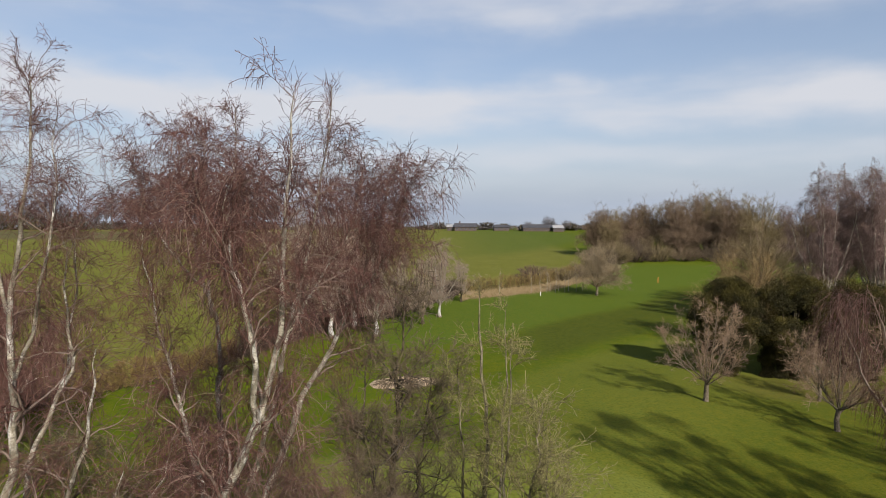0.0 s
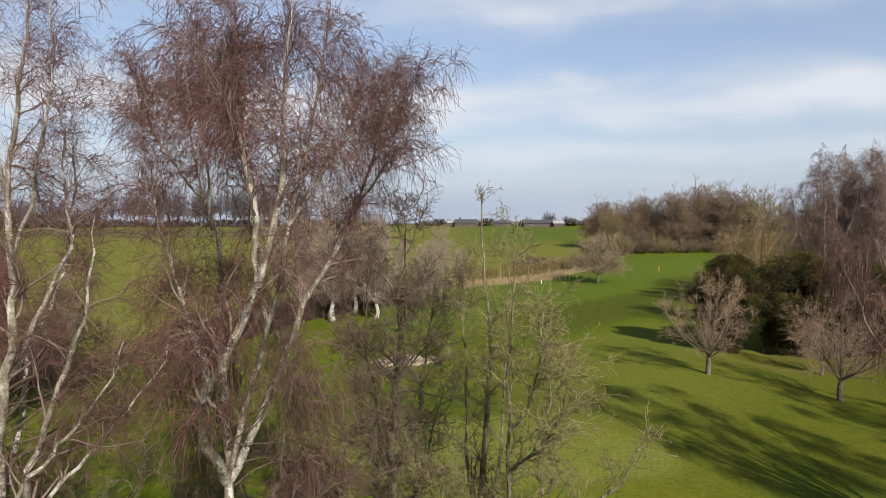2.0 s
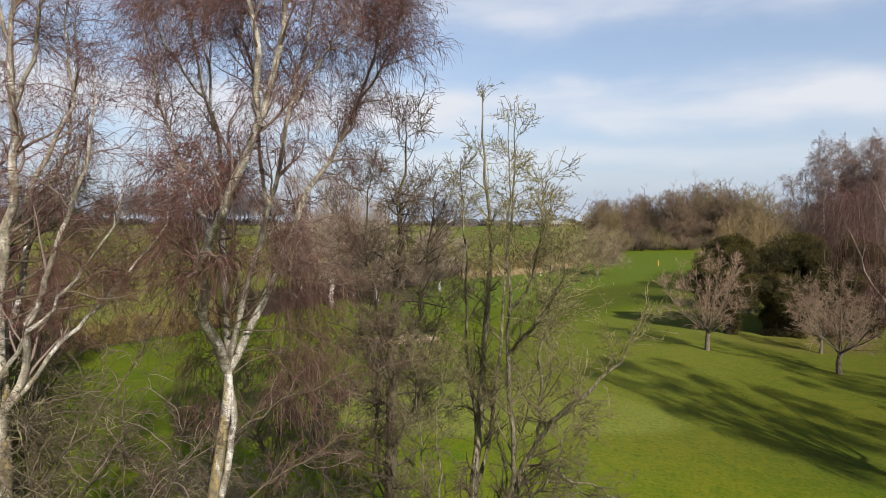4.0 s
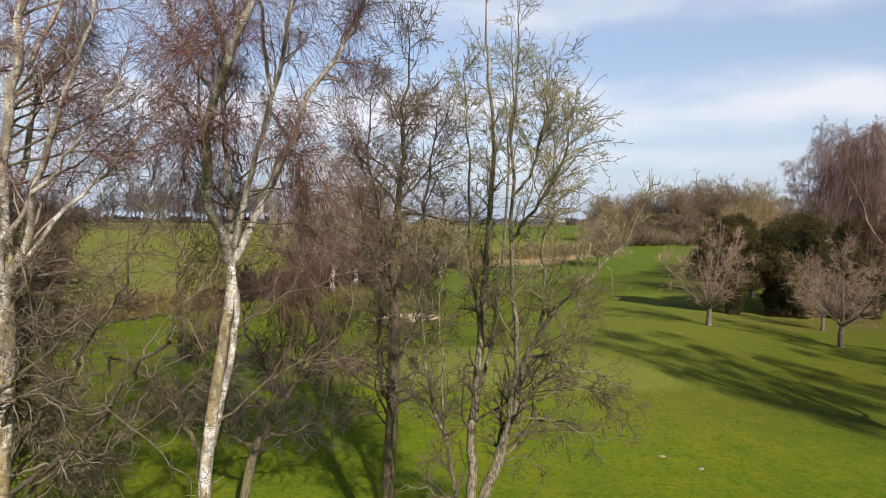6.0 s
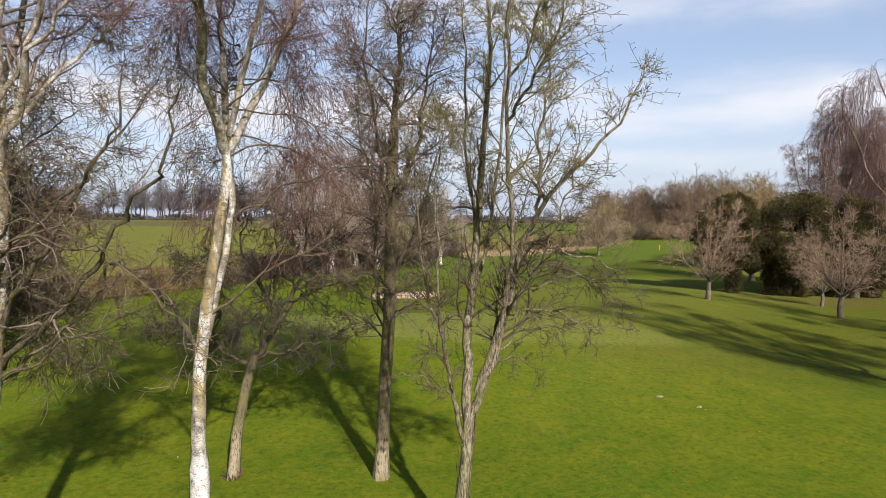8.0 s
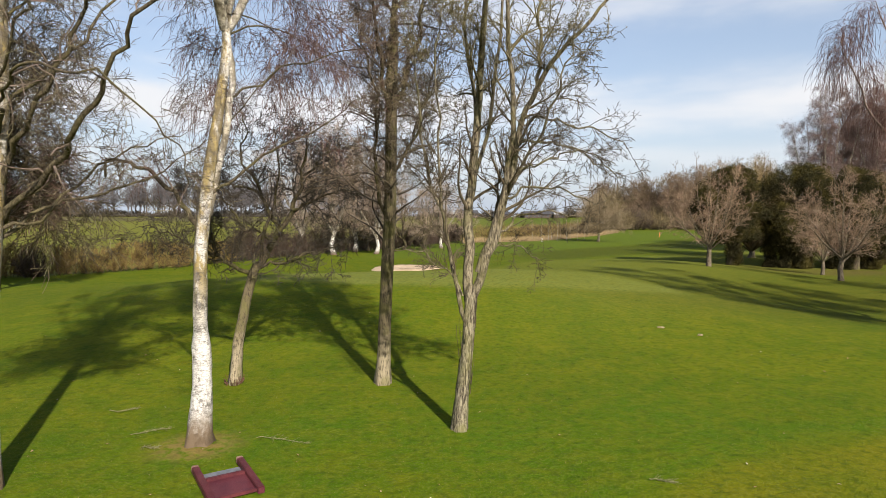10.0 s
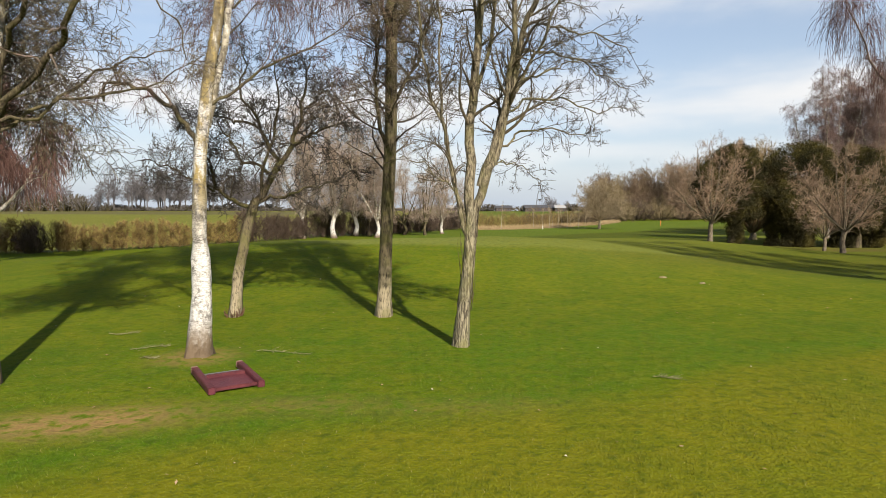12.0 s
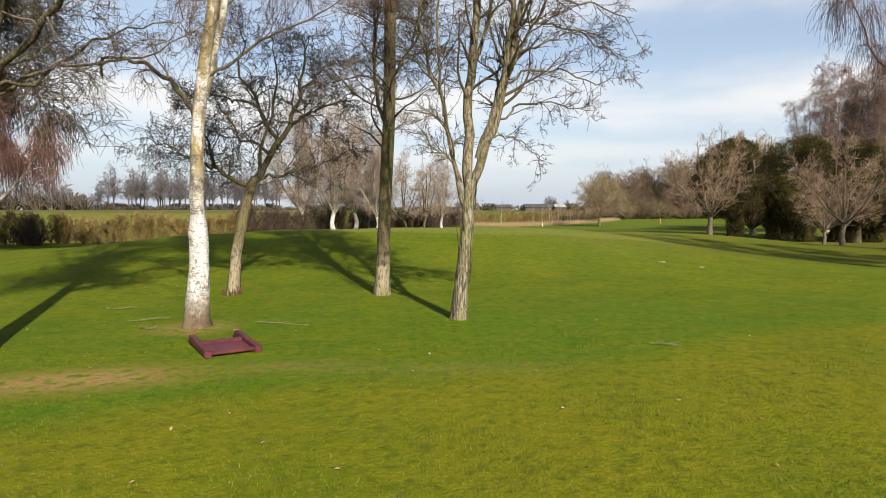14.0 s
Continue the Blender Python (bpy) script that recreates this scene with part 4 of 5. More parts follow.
    br, tw = rising([sl, sr, sm, sn, sk, so, ra, rb, sp, sq, sv], rng, 25, 9, 6, (0.5, 1.7), (0.2, 0.75), (0.04, 0.18), 0.12, 0.0037, (-0.10, 0.05, -0.2), (42, 45, 58), 0.15, (9, 6, 4), 0.7)
    br2, tw2 = rising([rc, rd, re, rf, rg, rh, ri], rng, 12, 6, 4, (0.35, 1.0), (0.15, 0.5), (0.04, 0.15), 0.12, 0.0031, (0.0, 0.1, -0.1), (42, 45, 55), 0.15)
    br, tw = both(br, br2), merge(tw, tw2)
    n = 26
    a, z0 = rng.uniform(0, 2 * math.pi, n), rng.uniform(0.45, 1.9, n)
    u = np.linspace(0, 1, 5)[None, :]
    lean = 0.06 * z0[:, None] + 0.05
    reach = 0.105 + 0.05 * u * rng.uniform(0.3, 1.6, (n, 1)) + rng.normal(0, 0.008, (n, 5))
    tall = rng.uniform(0.25, 0.8, (n, 1))
    shoots = np.stack([lean + np.cos(a)[:, None] * reach, np.sin(a)[:, None] * reach, z0[:, None] + tall * u], -1)
    tagged(mesh_object("shoot_mass", *tubes(shoots, np.full((n, 5), 0.006) * np.linspace(1, 0.4, 5), 4), DARK_BARK, e, "thin dark shoots hugging the bole"), kind="stuff")
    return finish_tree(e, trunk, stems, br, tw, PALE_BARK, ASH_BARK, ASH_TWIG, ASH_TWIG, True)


def crooked_tree():
    """The small dark tree behind the white bole."""
    rng = np.random.default_rng(57)
    e = place("crab_apple_tree", -4.42, 12.6, "small crooked dark tree with a ring of shoots at its foot", "tree", sink=0.0)
    b = tuple(e.location)
    trunk, _ = bole([(0, 0, -0.12), *local([(-4.40, 12.8, 0.88), (-4.28, 13.2, 1.97), (-4.12, 13.3, 2.53)], b)], 20, 0.112, 0.095, 1.25, rng, 12, 0.08)

    def stem(points, r0):
        return bend(local(points, b), 18, r0, 0.006, 0.85, 0.022, rng)
    stems = [stem([(-4.14, 13.3, 2.45), (-3.97, 13.3, 2.65), (-3.62, 13.3, 3.18), (-3.32, 13.4, 3.77), (-3.06, 13.4, 4.57), (-2.94, 13.5, 5.69)], 0.085),
             stem([(-4.2, 13.28, 2.40), (-4.69, 13.2, 2.48), (-4.98, 13.1, 2.7), (-5.03, 13.1, 3.3), (-5.28, 13.2, 3.66), (-5.6, 13.2, 3.92)], 0.052),
             stem([(-3.62, 13.3, 3.15), (-4.08, 13.5, 4.09), (-4.49, 13.6, 4.85), (-4.44, 13.7, 5.62), (-4.62, 13.7, 6.05)], 0.05),
             stem([(-4.05, 13.3, 2.45), (-3.25, 13.3, 2.69), (-2.58, 13.4, 2.84), (-1.95, 13.4, 3.16)], 0.036),
             stem([(-4.1, 13.3, 2.5), (-3.77, 13.0, 3.54), (-3.43, 12.8, 4.57), (-3.53, 12.7, 5.47)], 0.045),
             stem([(-4.97, 13.1, 2.69), (-5.5, 13.2, 3.05), (-6.11, 13.2, 3.29), (-6.72, 13.3, 3.38)], 0.026),
             stem([(-3.34, 13.4, 3.73), (-2.74, 13.3, 3.99), (-2.22, 13.2, 4.17), (-1.86, 13.2, 4.19)], 0.034),
             stem([(-4.10, 13.5, 4.1), (-4.89, 13.8, 4.37), (-5.6, 14.0, 4.45), (-6.3, 14.1, 4.38)], 0.03),
             stem([(-3.7, 13.3, 3.06), (-4.32, 13.0, 3.36), (-4.67, 12.9, 3.94), (-4.8, 12.9, 4.59)], 0.036),
             stem([(-3.06, 13.4, 4.5), (-2.6, 13.7, 5.0), (-2.2, 13.9, 5.2)], 0.03)]
    br, tw = rising(stems, rng, 20, 8, 5, (0.4, 1.3), (0.25, 0.7), (0.1, 0.3), 0.15, 0.0046, (0.0, 0.1, 0.0), (58, 58, 55), 0.28)
    finish_tree(e, trunk, stems, br, tw, OLIVE_BARK, DARK_BARK, DARK_TWIG, DARK_TWIG, True)
    foot = np.zeros((60, 2, 3))
    a = rng.uniform(0, 2 * math.pi, 60)
    foot[:, 0] = np.stack([0.13 * np.cos(a), 0.13 * np.sin(a), rng.uniform(-0.02, 0.06, 60)], 1)
    foot[:, 1] = foot[:, 0] + np.stack([0.08 * np.cos(a), 0.08 * np.sin(a), rng.uniform(0.04, 0.16, 60)], 1)
    tagged(mesh_object("shoot_mass", *tubes(foot, np.full((60, 2), 0.006), 3), simple_mat("shoot_bark", (0.10, 0.05, 0.03), (0.17, 0.09, 0.055), 9.0), e, "reddish shoots round the foot"), kind="stuff")
    return e


def fan(h, fork, count, spread, r, rng, lean=0.0, top=1.0, n=16, thick=1.0):
    """Stems that fan out of one fork, for a tree with no marks of its own."""
    out = []
    for i in range(count):
        a = 2 * math.pi * (i + rng.uniform(-0.3, 0.3)) / count
        s = spread * (rng.uniform(0.1, 0.5) if i % 3 == 0 else rng.uniform(0.6, 1.0))
        hh = h * rng.uniform(0.92, 1.0) * top * (1 - 0.34 * (s / spread) ** 2 + 0.06)
        x, y = math.cos(a) * s, math.sin(a) * s
        z0 = fork * rng.uniform(0.8, 1.0)
        out.append(bend([(lean * z0 / h, 0, z0), (0.45 * x, 0.45 * y, z0 + (hh - z0) * 0.3), (0.82 * x, 0.82 * y, z0 + (hh - z0) * 0.65), (x + lean, y, hh)], n, r * thick * rng.uniform(0.45, 0.65), 0.008, 0.9, 0.02 * h / 8, rng))
    return out


def plain_tree(name, x, y, h, fork, count, spread, r, seed, label, mats, wood, group="", flare=1.4, thick=1.0):
    rng = np.random.default_rng(seed)
    e = place(name, x, y, label, "tree", group)
    trunk, _ = bole([(0, 0, -0.2), (0.02 * h * rng.normal(), 0.02 * h * rng.normal(), fork * 0.5), (0, 0, fork)], 12, r, r * 0.8, flare, rng, 10)
    stems = fan(h, fork, count, spread, r, rng, thick=thick)
    br, tw = wood(stems, rng)
    bark, limb, branch, twig = mats
    return finish_tree(e, trunk, stems, br, tw, bark, limb, branch, twig)


def round_tree(name, x, y, h, fork, wide, r, mats, seed, label, group, stems=40, kids=12, sub=4, thick=0.04):
    """A bare woodland tree with a full rounded crown of fine twigs."""
    rng = np.random.default_rng(seed)
    e = place(name, x, y, label, "tree", group)
    bark, branch, twig = mats
    trunk, _ = bole([(0, 0, -0.2), (0.1, 0, fork * 0.6), (0, 0, fork * 1.3)], 8, r, r * 0.6, 1.4, rng, 8)
    mesh_object("trunk", *trunk, bark, e)
    a = rng.uniform(0, 2 * math.pi, stems)
    v = rng.uniform(0.0, 1.0, stems)
    k = np.sqrt(1 - v ** 2.2) * rng.uniform(0.55, 0.9, stems)
    top = np.stack([np.cos(a) * k * wide, np.sin(a) * k * wide, fork + (h - fork) * (0.10 + 0.78 * v * rng.uniform(0.8, 1.0, stems))], 1)
    foot = np.array((0, 0, fork * 0.9)) + rng.normal(0, 0.05, (stems, 3)) * fork
    u = np.linspace(0, 1, 5)[None, :, None]
    P = foot[:, None] * (1 - u) + top[:, None] * u + rng.normal(0, 0.025 * h, (stems, 5, 3)) * u
    P[:, 1:4, 2] += 0.03 * h
    R = np.full((stems, 5), r * 0.28) * np.linspace(1.0, 0.35, 5)
    L2 = grow(P, R, kids, (0.11 * h, 0.20 * h), 48, -0.04, rng, 3, (0.3, 1.0), 0.6, thick * 1.4, thick, 0.18, 0.35)
    L3 = grow(*L2, sub, (0.04 * h, 0.10 * h), 46, -0.05, rng, 2, (0.15, 1.0), 0.7, thick, thick * 0.6, 0.15, 0.3)
    tagged(mesh_object("branch_mass", *tubes(P, R, 4), branch, e), kind="stuff")
    tagged(mesh_object("twig_mass", *merge(tubes(*L2, 3), tubes(*L3, 3)), twig, e), kind="stuff")
    return e


great_birch()
left_birch()
middle_tree()
forked_tree()
crooked_tree()

LILAC_TWIG = twig_mat("pale_birch_twig", (0.115, 0.068, 0.055), (0.20, 0.130, 0.108), (0.38, 0.30, 0.255))
CHERRY_SET = (CHERRY_BARK, CHERRY_BARK, CHERRY_TWIG, CHERRY_TWIG)


def wide_birch(n1, n2, n3, thick, l3=(0.6, 1.6), l1=(1.0, 2.2), from1=0.25, steps=(5, 4, 3), hang=2.4):
    return lambda stems, rng: weeping(stems, rng, n1, n2, n3, l1, (0.5, 1.1), l3, from1, thick, hang, steps, 0.5, 0, 0.6)


# the weeping birch at the edge of the fairway, and the low one by the hedge
right = plain_tree("birch_tree", 17.8, 18.6, 13.8, 2.6, 10, 4.9, 0.17, 71, "weeping birch with dense reddish hanging twigs", (BIRCH, BIRCH_BRANCH, BIRCH_BRANCH, BIRCH_TWIG), wide_birch(13, 8, 9, 0.0042, (0.6, 1.9), (0.8, 1.7), 0.15, (5, 4, 4), 6.0))
# two unseen copies farther right, added for the shade they cast on the fairway
for x, y, turn, size in ((23.8, 16.5, 130, 0.75), (28.0, 22.5, 250, 0.8)):
    copy_thing(right, pose(x, y, float(height(x, y)) - 0.04, 0, 0, turn)).scale = (size, size, size)
plain_tree("birch_tree", -22.7, 30.5, 9.6, 2.6, 7, 3.4, 0.16, 83, "low weeping birch with rust-coloured hanging twigs by the hedge",
           (BIRCH, BIRCH_LIMB, BIRCH_BRANCH, twig_mat("rust_twig", (0.085, 0.037, 0.027), (0.160, 0.080, 0.060), (0.26, 0.165, 0.13))), wide_birch(16, 8, 10, 0.008, (0.8, 2.2), hang=5.0))

# cherries in a row along the fairway
cherry_wood = lambda stems, rng: rising(stems, rng, 10, 7, 4, (0.7, 2.0), (0.35, 1.0), (0.15, 0.5), 0.1, 0.0062, (-0.15, -0.1, -0.1), (38, 42, 42), 0.14, (4, 3, 2))
cherry = plain_tree("cherry_tree", 17.7, 40.2, 6.5, 1.4, 13, 3.5, 0.16, 91, "bare spreading cherry tree with pale pinkish-brown twigs on mown grass", CHERRY_SET, cherry_wood, "cherries along the fairway", 1.15, 0.55)
for x, y, turn, size in ((23.8, 36.0, 70, 0.98), (27.0, 43.0, 200, 0.74), (36.5, 52.0, 310, 0.85)):
    m = pose(x, y, float(height(x, y)) - 0.04, 0, 0, turn)
    copy_thing(cherry, m @ Matrix.Scale(size, 4)).scale = (size, size, size)

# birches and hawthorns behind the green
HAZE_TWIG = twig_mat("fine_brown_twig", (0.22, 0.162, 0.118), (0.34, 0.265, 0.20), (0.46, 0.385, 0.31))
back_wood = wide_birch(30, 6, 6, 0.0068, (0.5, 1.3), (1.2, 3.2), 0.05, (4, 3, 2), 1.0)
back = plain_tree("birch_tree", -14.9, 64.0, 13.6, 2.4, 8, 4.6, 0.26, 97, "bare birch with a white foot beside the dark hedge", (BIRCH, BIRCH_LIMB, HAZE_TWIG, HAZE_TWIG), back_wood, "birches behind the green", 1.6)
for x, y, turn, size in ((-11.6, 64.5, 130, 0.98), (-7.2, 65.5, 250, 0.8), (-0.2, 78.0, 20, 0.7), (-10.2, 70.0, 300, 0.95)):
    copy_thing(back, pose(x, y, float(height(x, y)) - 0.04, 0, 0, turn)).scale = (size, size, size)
thorn_wood = lambda stems, rng: rising(stems, rng, 13, 8, 5, (0.9, 2.2), (0.4, 1.0), (0.2, 0.6), 0.1, 0.0070, (0.0, 0.0, 0.0), (48, 50, 45), 0.15, (4, 3, 2))
thorn = plain_tree("hawthorn_tree", -2.2, 73.0, 7.5, 1.4, 7, 3.2, 0.17, 101, "bare brown hawthorn with many low stems", (DARK_BARK, DARK_BARK, WOOD_TWIG, HAZE_TWIG), thorn_wood, "thorns along the hedge")
for x, y, turn, size in ((-5.0, 76.0, 100, 1.05), (3.0, 92.0, 220, 0.8), (-9.0, 73.0, 10, 1.15), (-13.0, 71.0, 290, 1.2)):
    copy_thing(thorn, pose(x, y, float(height(x, y)) - 0.04, 0, 0, turn)).scale = (size, size, size)

MAPLE_TWIG = twig_mat("maple_twig", (0.17, 0.125, 0.068), (0.27, 0.21, 0.125), (0.36, 0.30, 0.19))
# the round tree that stands alone on the fairway
round_tree("field_maple_tree", 25.4, 99.5, 9.4, 1.6, 6.6, 0.22, (ASH_BARK, MAPLE_TWIG, MAPLE_TWIG), 107, "lone round-headed bare tree on the fairway", "", 60, 16, 6, 0.016)

# pale birches and a spreading tree behind the evergreens
tall = plain_tree("birch_tree", 41.0, 65.0, 17.6, 4.0, 8, 4.4, 0.22, 113, "tall birch with pale stems behind the dark evergreens", (BIRCH, BIRCH_LIMB, LILAC_TWIG, LILAC_TWIG), wide_birch(24, 7, 7, 0.008, (0.5, 1.4), (1.0, 2.6), 0.18, (4, 3, 3), 2.0), "birches behind the evergreens")
for x, y, turn, size in ((44.5, 68.0, 90, 1.0), (45.6, 63.0, 200, 1.02), (49.5, 70.0, 300, 1.05)):
    copy_thing(tall, pose(x, y, float(height(x, y)) - 0.04, 0, 0, turn)).scale = (size, size, size)
spread_tree = round_tree("ash_tree", 45.5, 86.0, 15.0, 3.0, 8.0, 0.34, (ASH_BARK, WOOD_TWIG, OLIVE_TWIG), 127, "broad bare tree with olive-brown twigs", "trees beyond the fairway", 48, 13, 5, 0.02)
WILLOW_TWIG = twig_mat("willow_twig", (0.125, 0.080, 0.030), (0.225, 0.152, 0.060), (0.31, 0.235, 0.105))
round_tree("willow_tree", 31.0, 61.0, 11.4, 0.8, 6.6, 0.3, (ASH_BARK, WILLOW_TWIG, WILLOW_TWIG), 129, "bushy bare willow with olive-orange shoots", "", 90, 16, 5, 0.013)


# ---- evergreens ----
def evergreen(x, y, h, rx, low, seed, leaves, columns=((0.0, 0.0),)):
    rng = np.random.default_rng(seed)
    e = place("evergreen_tree", x, y, "dense dark evergreen clipped high above bare red-brown soil", "tree", "evergreens by the fairway")
    trunk, _ = bole([(0, 0, -0.2), (0.1, 0, h * 0.4), (0.0, 0.05, h * 0.8)], 12, 0.26, 0.08, 1.35, rng, 10)
    mesh_object("trunk", *trunk, DARK_BARK, e)
    stems = fan(h * 0.93, low * 0.9, 9, rx * 0.85, 0.2, rng)
    P, R = stack(stems)
    L1 = grow(P, R, 12, (0.6, 1.6), 55, 0.1, rng, 5, (0.15, 1.0), 0.5, 0.05, 0.012)
    tagged(mesh_object("branch_mass", *merge(tubes(P, R, 5), tubes(*L1, 3)), DARK_BARK, e), kind="stuff")
    # foliage: many small leaf sprays on clumps that stand round the crown
    clumps = 110
    a, u = rng.uniform(0, 2 * math.pi, clumps), rng.uniform(-0.9, 1.0, clumps)
    mid, half = (h + low) / 2, (h - low) / 2
    k = np.sqrt(np.maximum(1 - np.abs(u) ** 3.2, 0.03)) * rng.uniform(0.3, 0.92, clumps)
    centre = np.stack([np.cos(a) * k * rx, np.sin(a) * k * rx, mid + u * half * 0.86], 1)
    size = rng.uniform(0.45, 0.9, clumps) * rx / 3.2
    skirts = np.array([(cx + rng.normal(0, 0.12), cy + rng.normal(0, 0.12), z) for cx, cy in columns for z in np.arange(0.15, low + 1.4, 0.28)])
    centre, size = np.concatenate([centre, skirts]), np.concatenate([size, rng.uniform(0.34, 0.58, len(skirts))])
    clumps = len(centre)
    who = rng.integers(0, clumps, leaves)
    way = unit(rng.normal(size=(leaves, 3)))
    p = centre[who] + way * (size[who] * rng.uniform(0.45, 1.25, leaves))[:, None] * (1, 1, 0.8)
    out = unit(way + rng.normal(0, 0.7, way.shape))
    across = unit(np.cross(out, rng.normal(size=out.shape)))
    L = rng.uniform(0.06, 0.13, leaves)[:, None]
    W = L * rng.uniform(0.2, 0.34, (leaves, 1))
    fold = np.cross(out, across) * W * 0.5
    verts = np.stack([p - out * L * 0.5, p + across * W + fold, p + out * L, p - across * W + fold], 1).reshape(-1, 3)
    tagged(mesh_object("foliage", verts, np.arange(leaves * 4).reshape(-1, 4), EVERGREEN, e, "small dark green leaf sprays", False), kind="stuff")
    return e


evergreen(23.3, 49.0, 8.1, 2.9, 1.5, 131, 115000, ((0.1, 0.0), (0.5, 0.3)))
evergreen(28.8, 49.5, 8.5, 3.5, 1.0, 137, 135000, ((-2.0, 0.1), (-0.9, -0.3), (-0.2, 0.4), (0.5, 0.0), (0.2, -0.6), (1.2, 0.3)))
evergreen(33.4, 49.0, 8.3, 3.7, 1.1, 139, 125000, ((-1.6, 0.2), (-0.9, 0.0), (0.8, 0.3), (1.5, 0.0)))
evergreen(37.6, 53.0, 7.5, 2.8, 1.6, 149, 40000, ((-0.5, 0.0), (0.8, 0.2)))


# ---- hedges and dry grass ----
def hedge(x0, x1, tall, deep, material, seed, label, density=420, thick=0.008, long=(0.35, 0.8)):
    """A stretch of hedge along the boundary: upright stools and a thicket of twigs."""
    rng = np.random.default_rng(seed)
    xm = (x0 + x1) / 2
    ym = float(hedge_line(xm))
    e = place("hedge", xm, ym, label, "hedge", "hedges along the boundary", 0.0)
    b = np.array(e.location)
    run = float(np.hypot(x1 - x0, hedge_line(x1) - hedge_line(x0)))
    n = int(run * 7)
    xs = rng.uniform(x0, x1, n)
    stool = np.zeros((n, 5, 3))
    across = rng.normal(0, deep * 0.28, n)
    crest = rng.uniform(0.8, 1.0, n) * (0.93 + 0.1 * np.sin(1.3 * xs) + 0.07 * np.sin(3.1 * xs + 1))
    for j in range(5):
        stool[:, j, 0] = xs + rng.normal(0, 0.08, n) * j * 0.7
        stool[:, j, 1] = hedge_line(xs) + across + rng.normal(0, 0.08, n) * j * 0.7
        stool[:, j, 2] = height(xs, hedge_line(xs)) + tall * crest * j / 4
    P = stool - b
    R = np.full((n, 5), 0.018) * np.linspace(1.2, 0.5, 5)
    tw = grow(P, R, max(3, int(density / 7)), long, 50, -0.3, rng, 2, (0.03, 1.0), 0.9, thick, thick * 0.7, 0.2, 0.3)
    tagged(mesh_object("stem_mass", *tubes(P, R, 3), DARK_BARK, e), kind="stuff")
    tagged(mesh_object("twig_mass", *tubes(*tw, 3), material, e), kind="stuff")


for i, (x0, x1) in enumerate(((-50, -41), (-41, -34), (-34, -29.5), (-29.5, -25), (-25, -21.5), (-21.5, -18.5))):
    hedge(x0, x1, 2.25, 1.7, HEDGE_TWIG, 200 + i, "clipped hawthorn hedge, brown with first green leaves", 900, 0.016, (0.25, 0.6))
for i, (x0, x1) in enumerate(((-18.5, -16), (-16, -12), (-12, -7), (-7, -2), (-2, 3))):
    hedge(x0, x1, 2.7, 1.8, DARK_HEDGE, 220 + i, "tall dark bare hedge behind the birches", 420, 0.020, (0.4, 1.0))
for i, (x0, x1) in enumerate(((3, 9), (9, 15), (15, 21), (21, 27), (27, 34))):
    hedge(x0, x1, 2.5, 2.2, HEDGE_TWIG, 240 + i, "ragged brown hedge above dry grass", 170, 0.016, (0.5, 1.1))


def bush(x, y, tall, wide, material, seed, label, n=90, kids=26, thick=0.009, name="bush", group=""):
    rng = np.random.default_rng(seed)
    e = place(name, x, y, label, "bush", group, 0.0)
    a, s = rng.uniform(0, 2 * math.pi, n), np.sqrt(rng.uniform(0, 1, n))
    foot = np.stack([np.cos(a) * s * wide * 0.35, np.sin(a) * s * wide * 0.35, np.full(n, -0.1)], 1)
    top = np.stack([np.cos(a) * s * wide, np.sin(a) * s * wide, tall * np.sqrt(np.maximum(1.02 - 0.75 * s * s, 0.1)) * rng.uniform(0.75, 1.0, n)], 1)
    u = np.linspace(0, 1, 6)[None, :, None]
    P = foot[:, None] * (1 - u) + top[:, None] * u + rng.normal(0, 0.03 * tall, (n, 6, 3)) * u
    R = np.full((n, 6), thick * 2.2) * np.linspace(1.3, 0.5, 6)
    tw = grow(P, R, kids, (0.12 * tall, 0.35 * tall), 45, -0.1, rng, 2, (0.15, 1.0), 0.6, thick, thick * 0.6, 0.18, 0.3)
    tagged(mesh_object("stem_mass", *tubes(P, R, 3), DARK_BARK, e), kind="stuff")
    tagged(mesh_object("twig_mass", *tubes(*tw, 3), material, e), kind="stuff")
    return e


bush(-27.2, 40.0, 2.0, 1.1, DARK_HEDGE, 261, "dark dense bush in front of the hedge", 60, 30, 0.012)
bush(-31.5, 41.0, 2.6, 1.7, DARK_HEDGE, 263, "dark bushy shrub at the hedge", 80, 30, 0.012)
bush(39.0, 55.0, 1.6, 3.2, DARK_HEDGE, 265, "low dark bush in the shade of the evergreens", 80, 30, 0.016)
# scrub between the lone tree and the wood
for i, (x, y, tall, wide) in enumerate(((17, 116, 2.4, 3.5), (23, 120, 2.6, 4.2), (29, 126, 2.9, 4.8), (38, 148, 5.0, 5.0), (45, 158, 6.0, 5.5), (20, 128, 2.4, 4.5), (52, 164, 5.0, 5.5), (59, 166, 4.5, 6.0), (67, 168, 4.0, 6.0), (76, 168, 4.5, 6.5), (86, 168, 5.5, 6.5), (97, 166, 7.0, 7.0), (108, 164, 7.0, 7.0), (119, 162, 7.0, 7.0), (48, 176, 5.5, 6.0), (56, 178, 6.5, 6.0), (63, 179, 7.0, 6.5), (71, 180, 7.5, 6.5), (79, 180, 7.5, 6.5), (88, 179, 7.5, 7.0), (97, 178, 7.5, 7.0))):
    bush(x, y, tall, wide, (DARK_HEDGE, OLIVE_TWIG, WOOD_TWIG)[i % 3], 270 + i, "thicket of bare brown scrub at the end of the fairway", 80, 20, 0.030, "scrub", "scrub along the boundary")


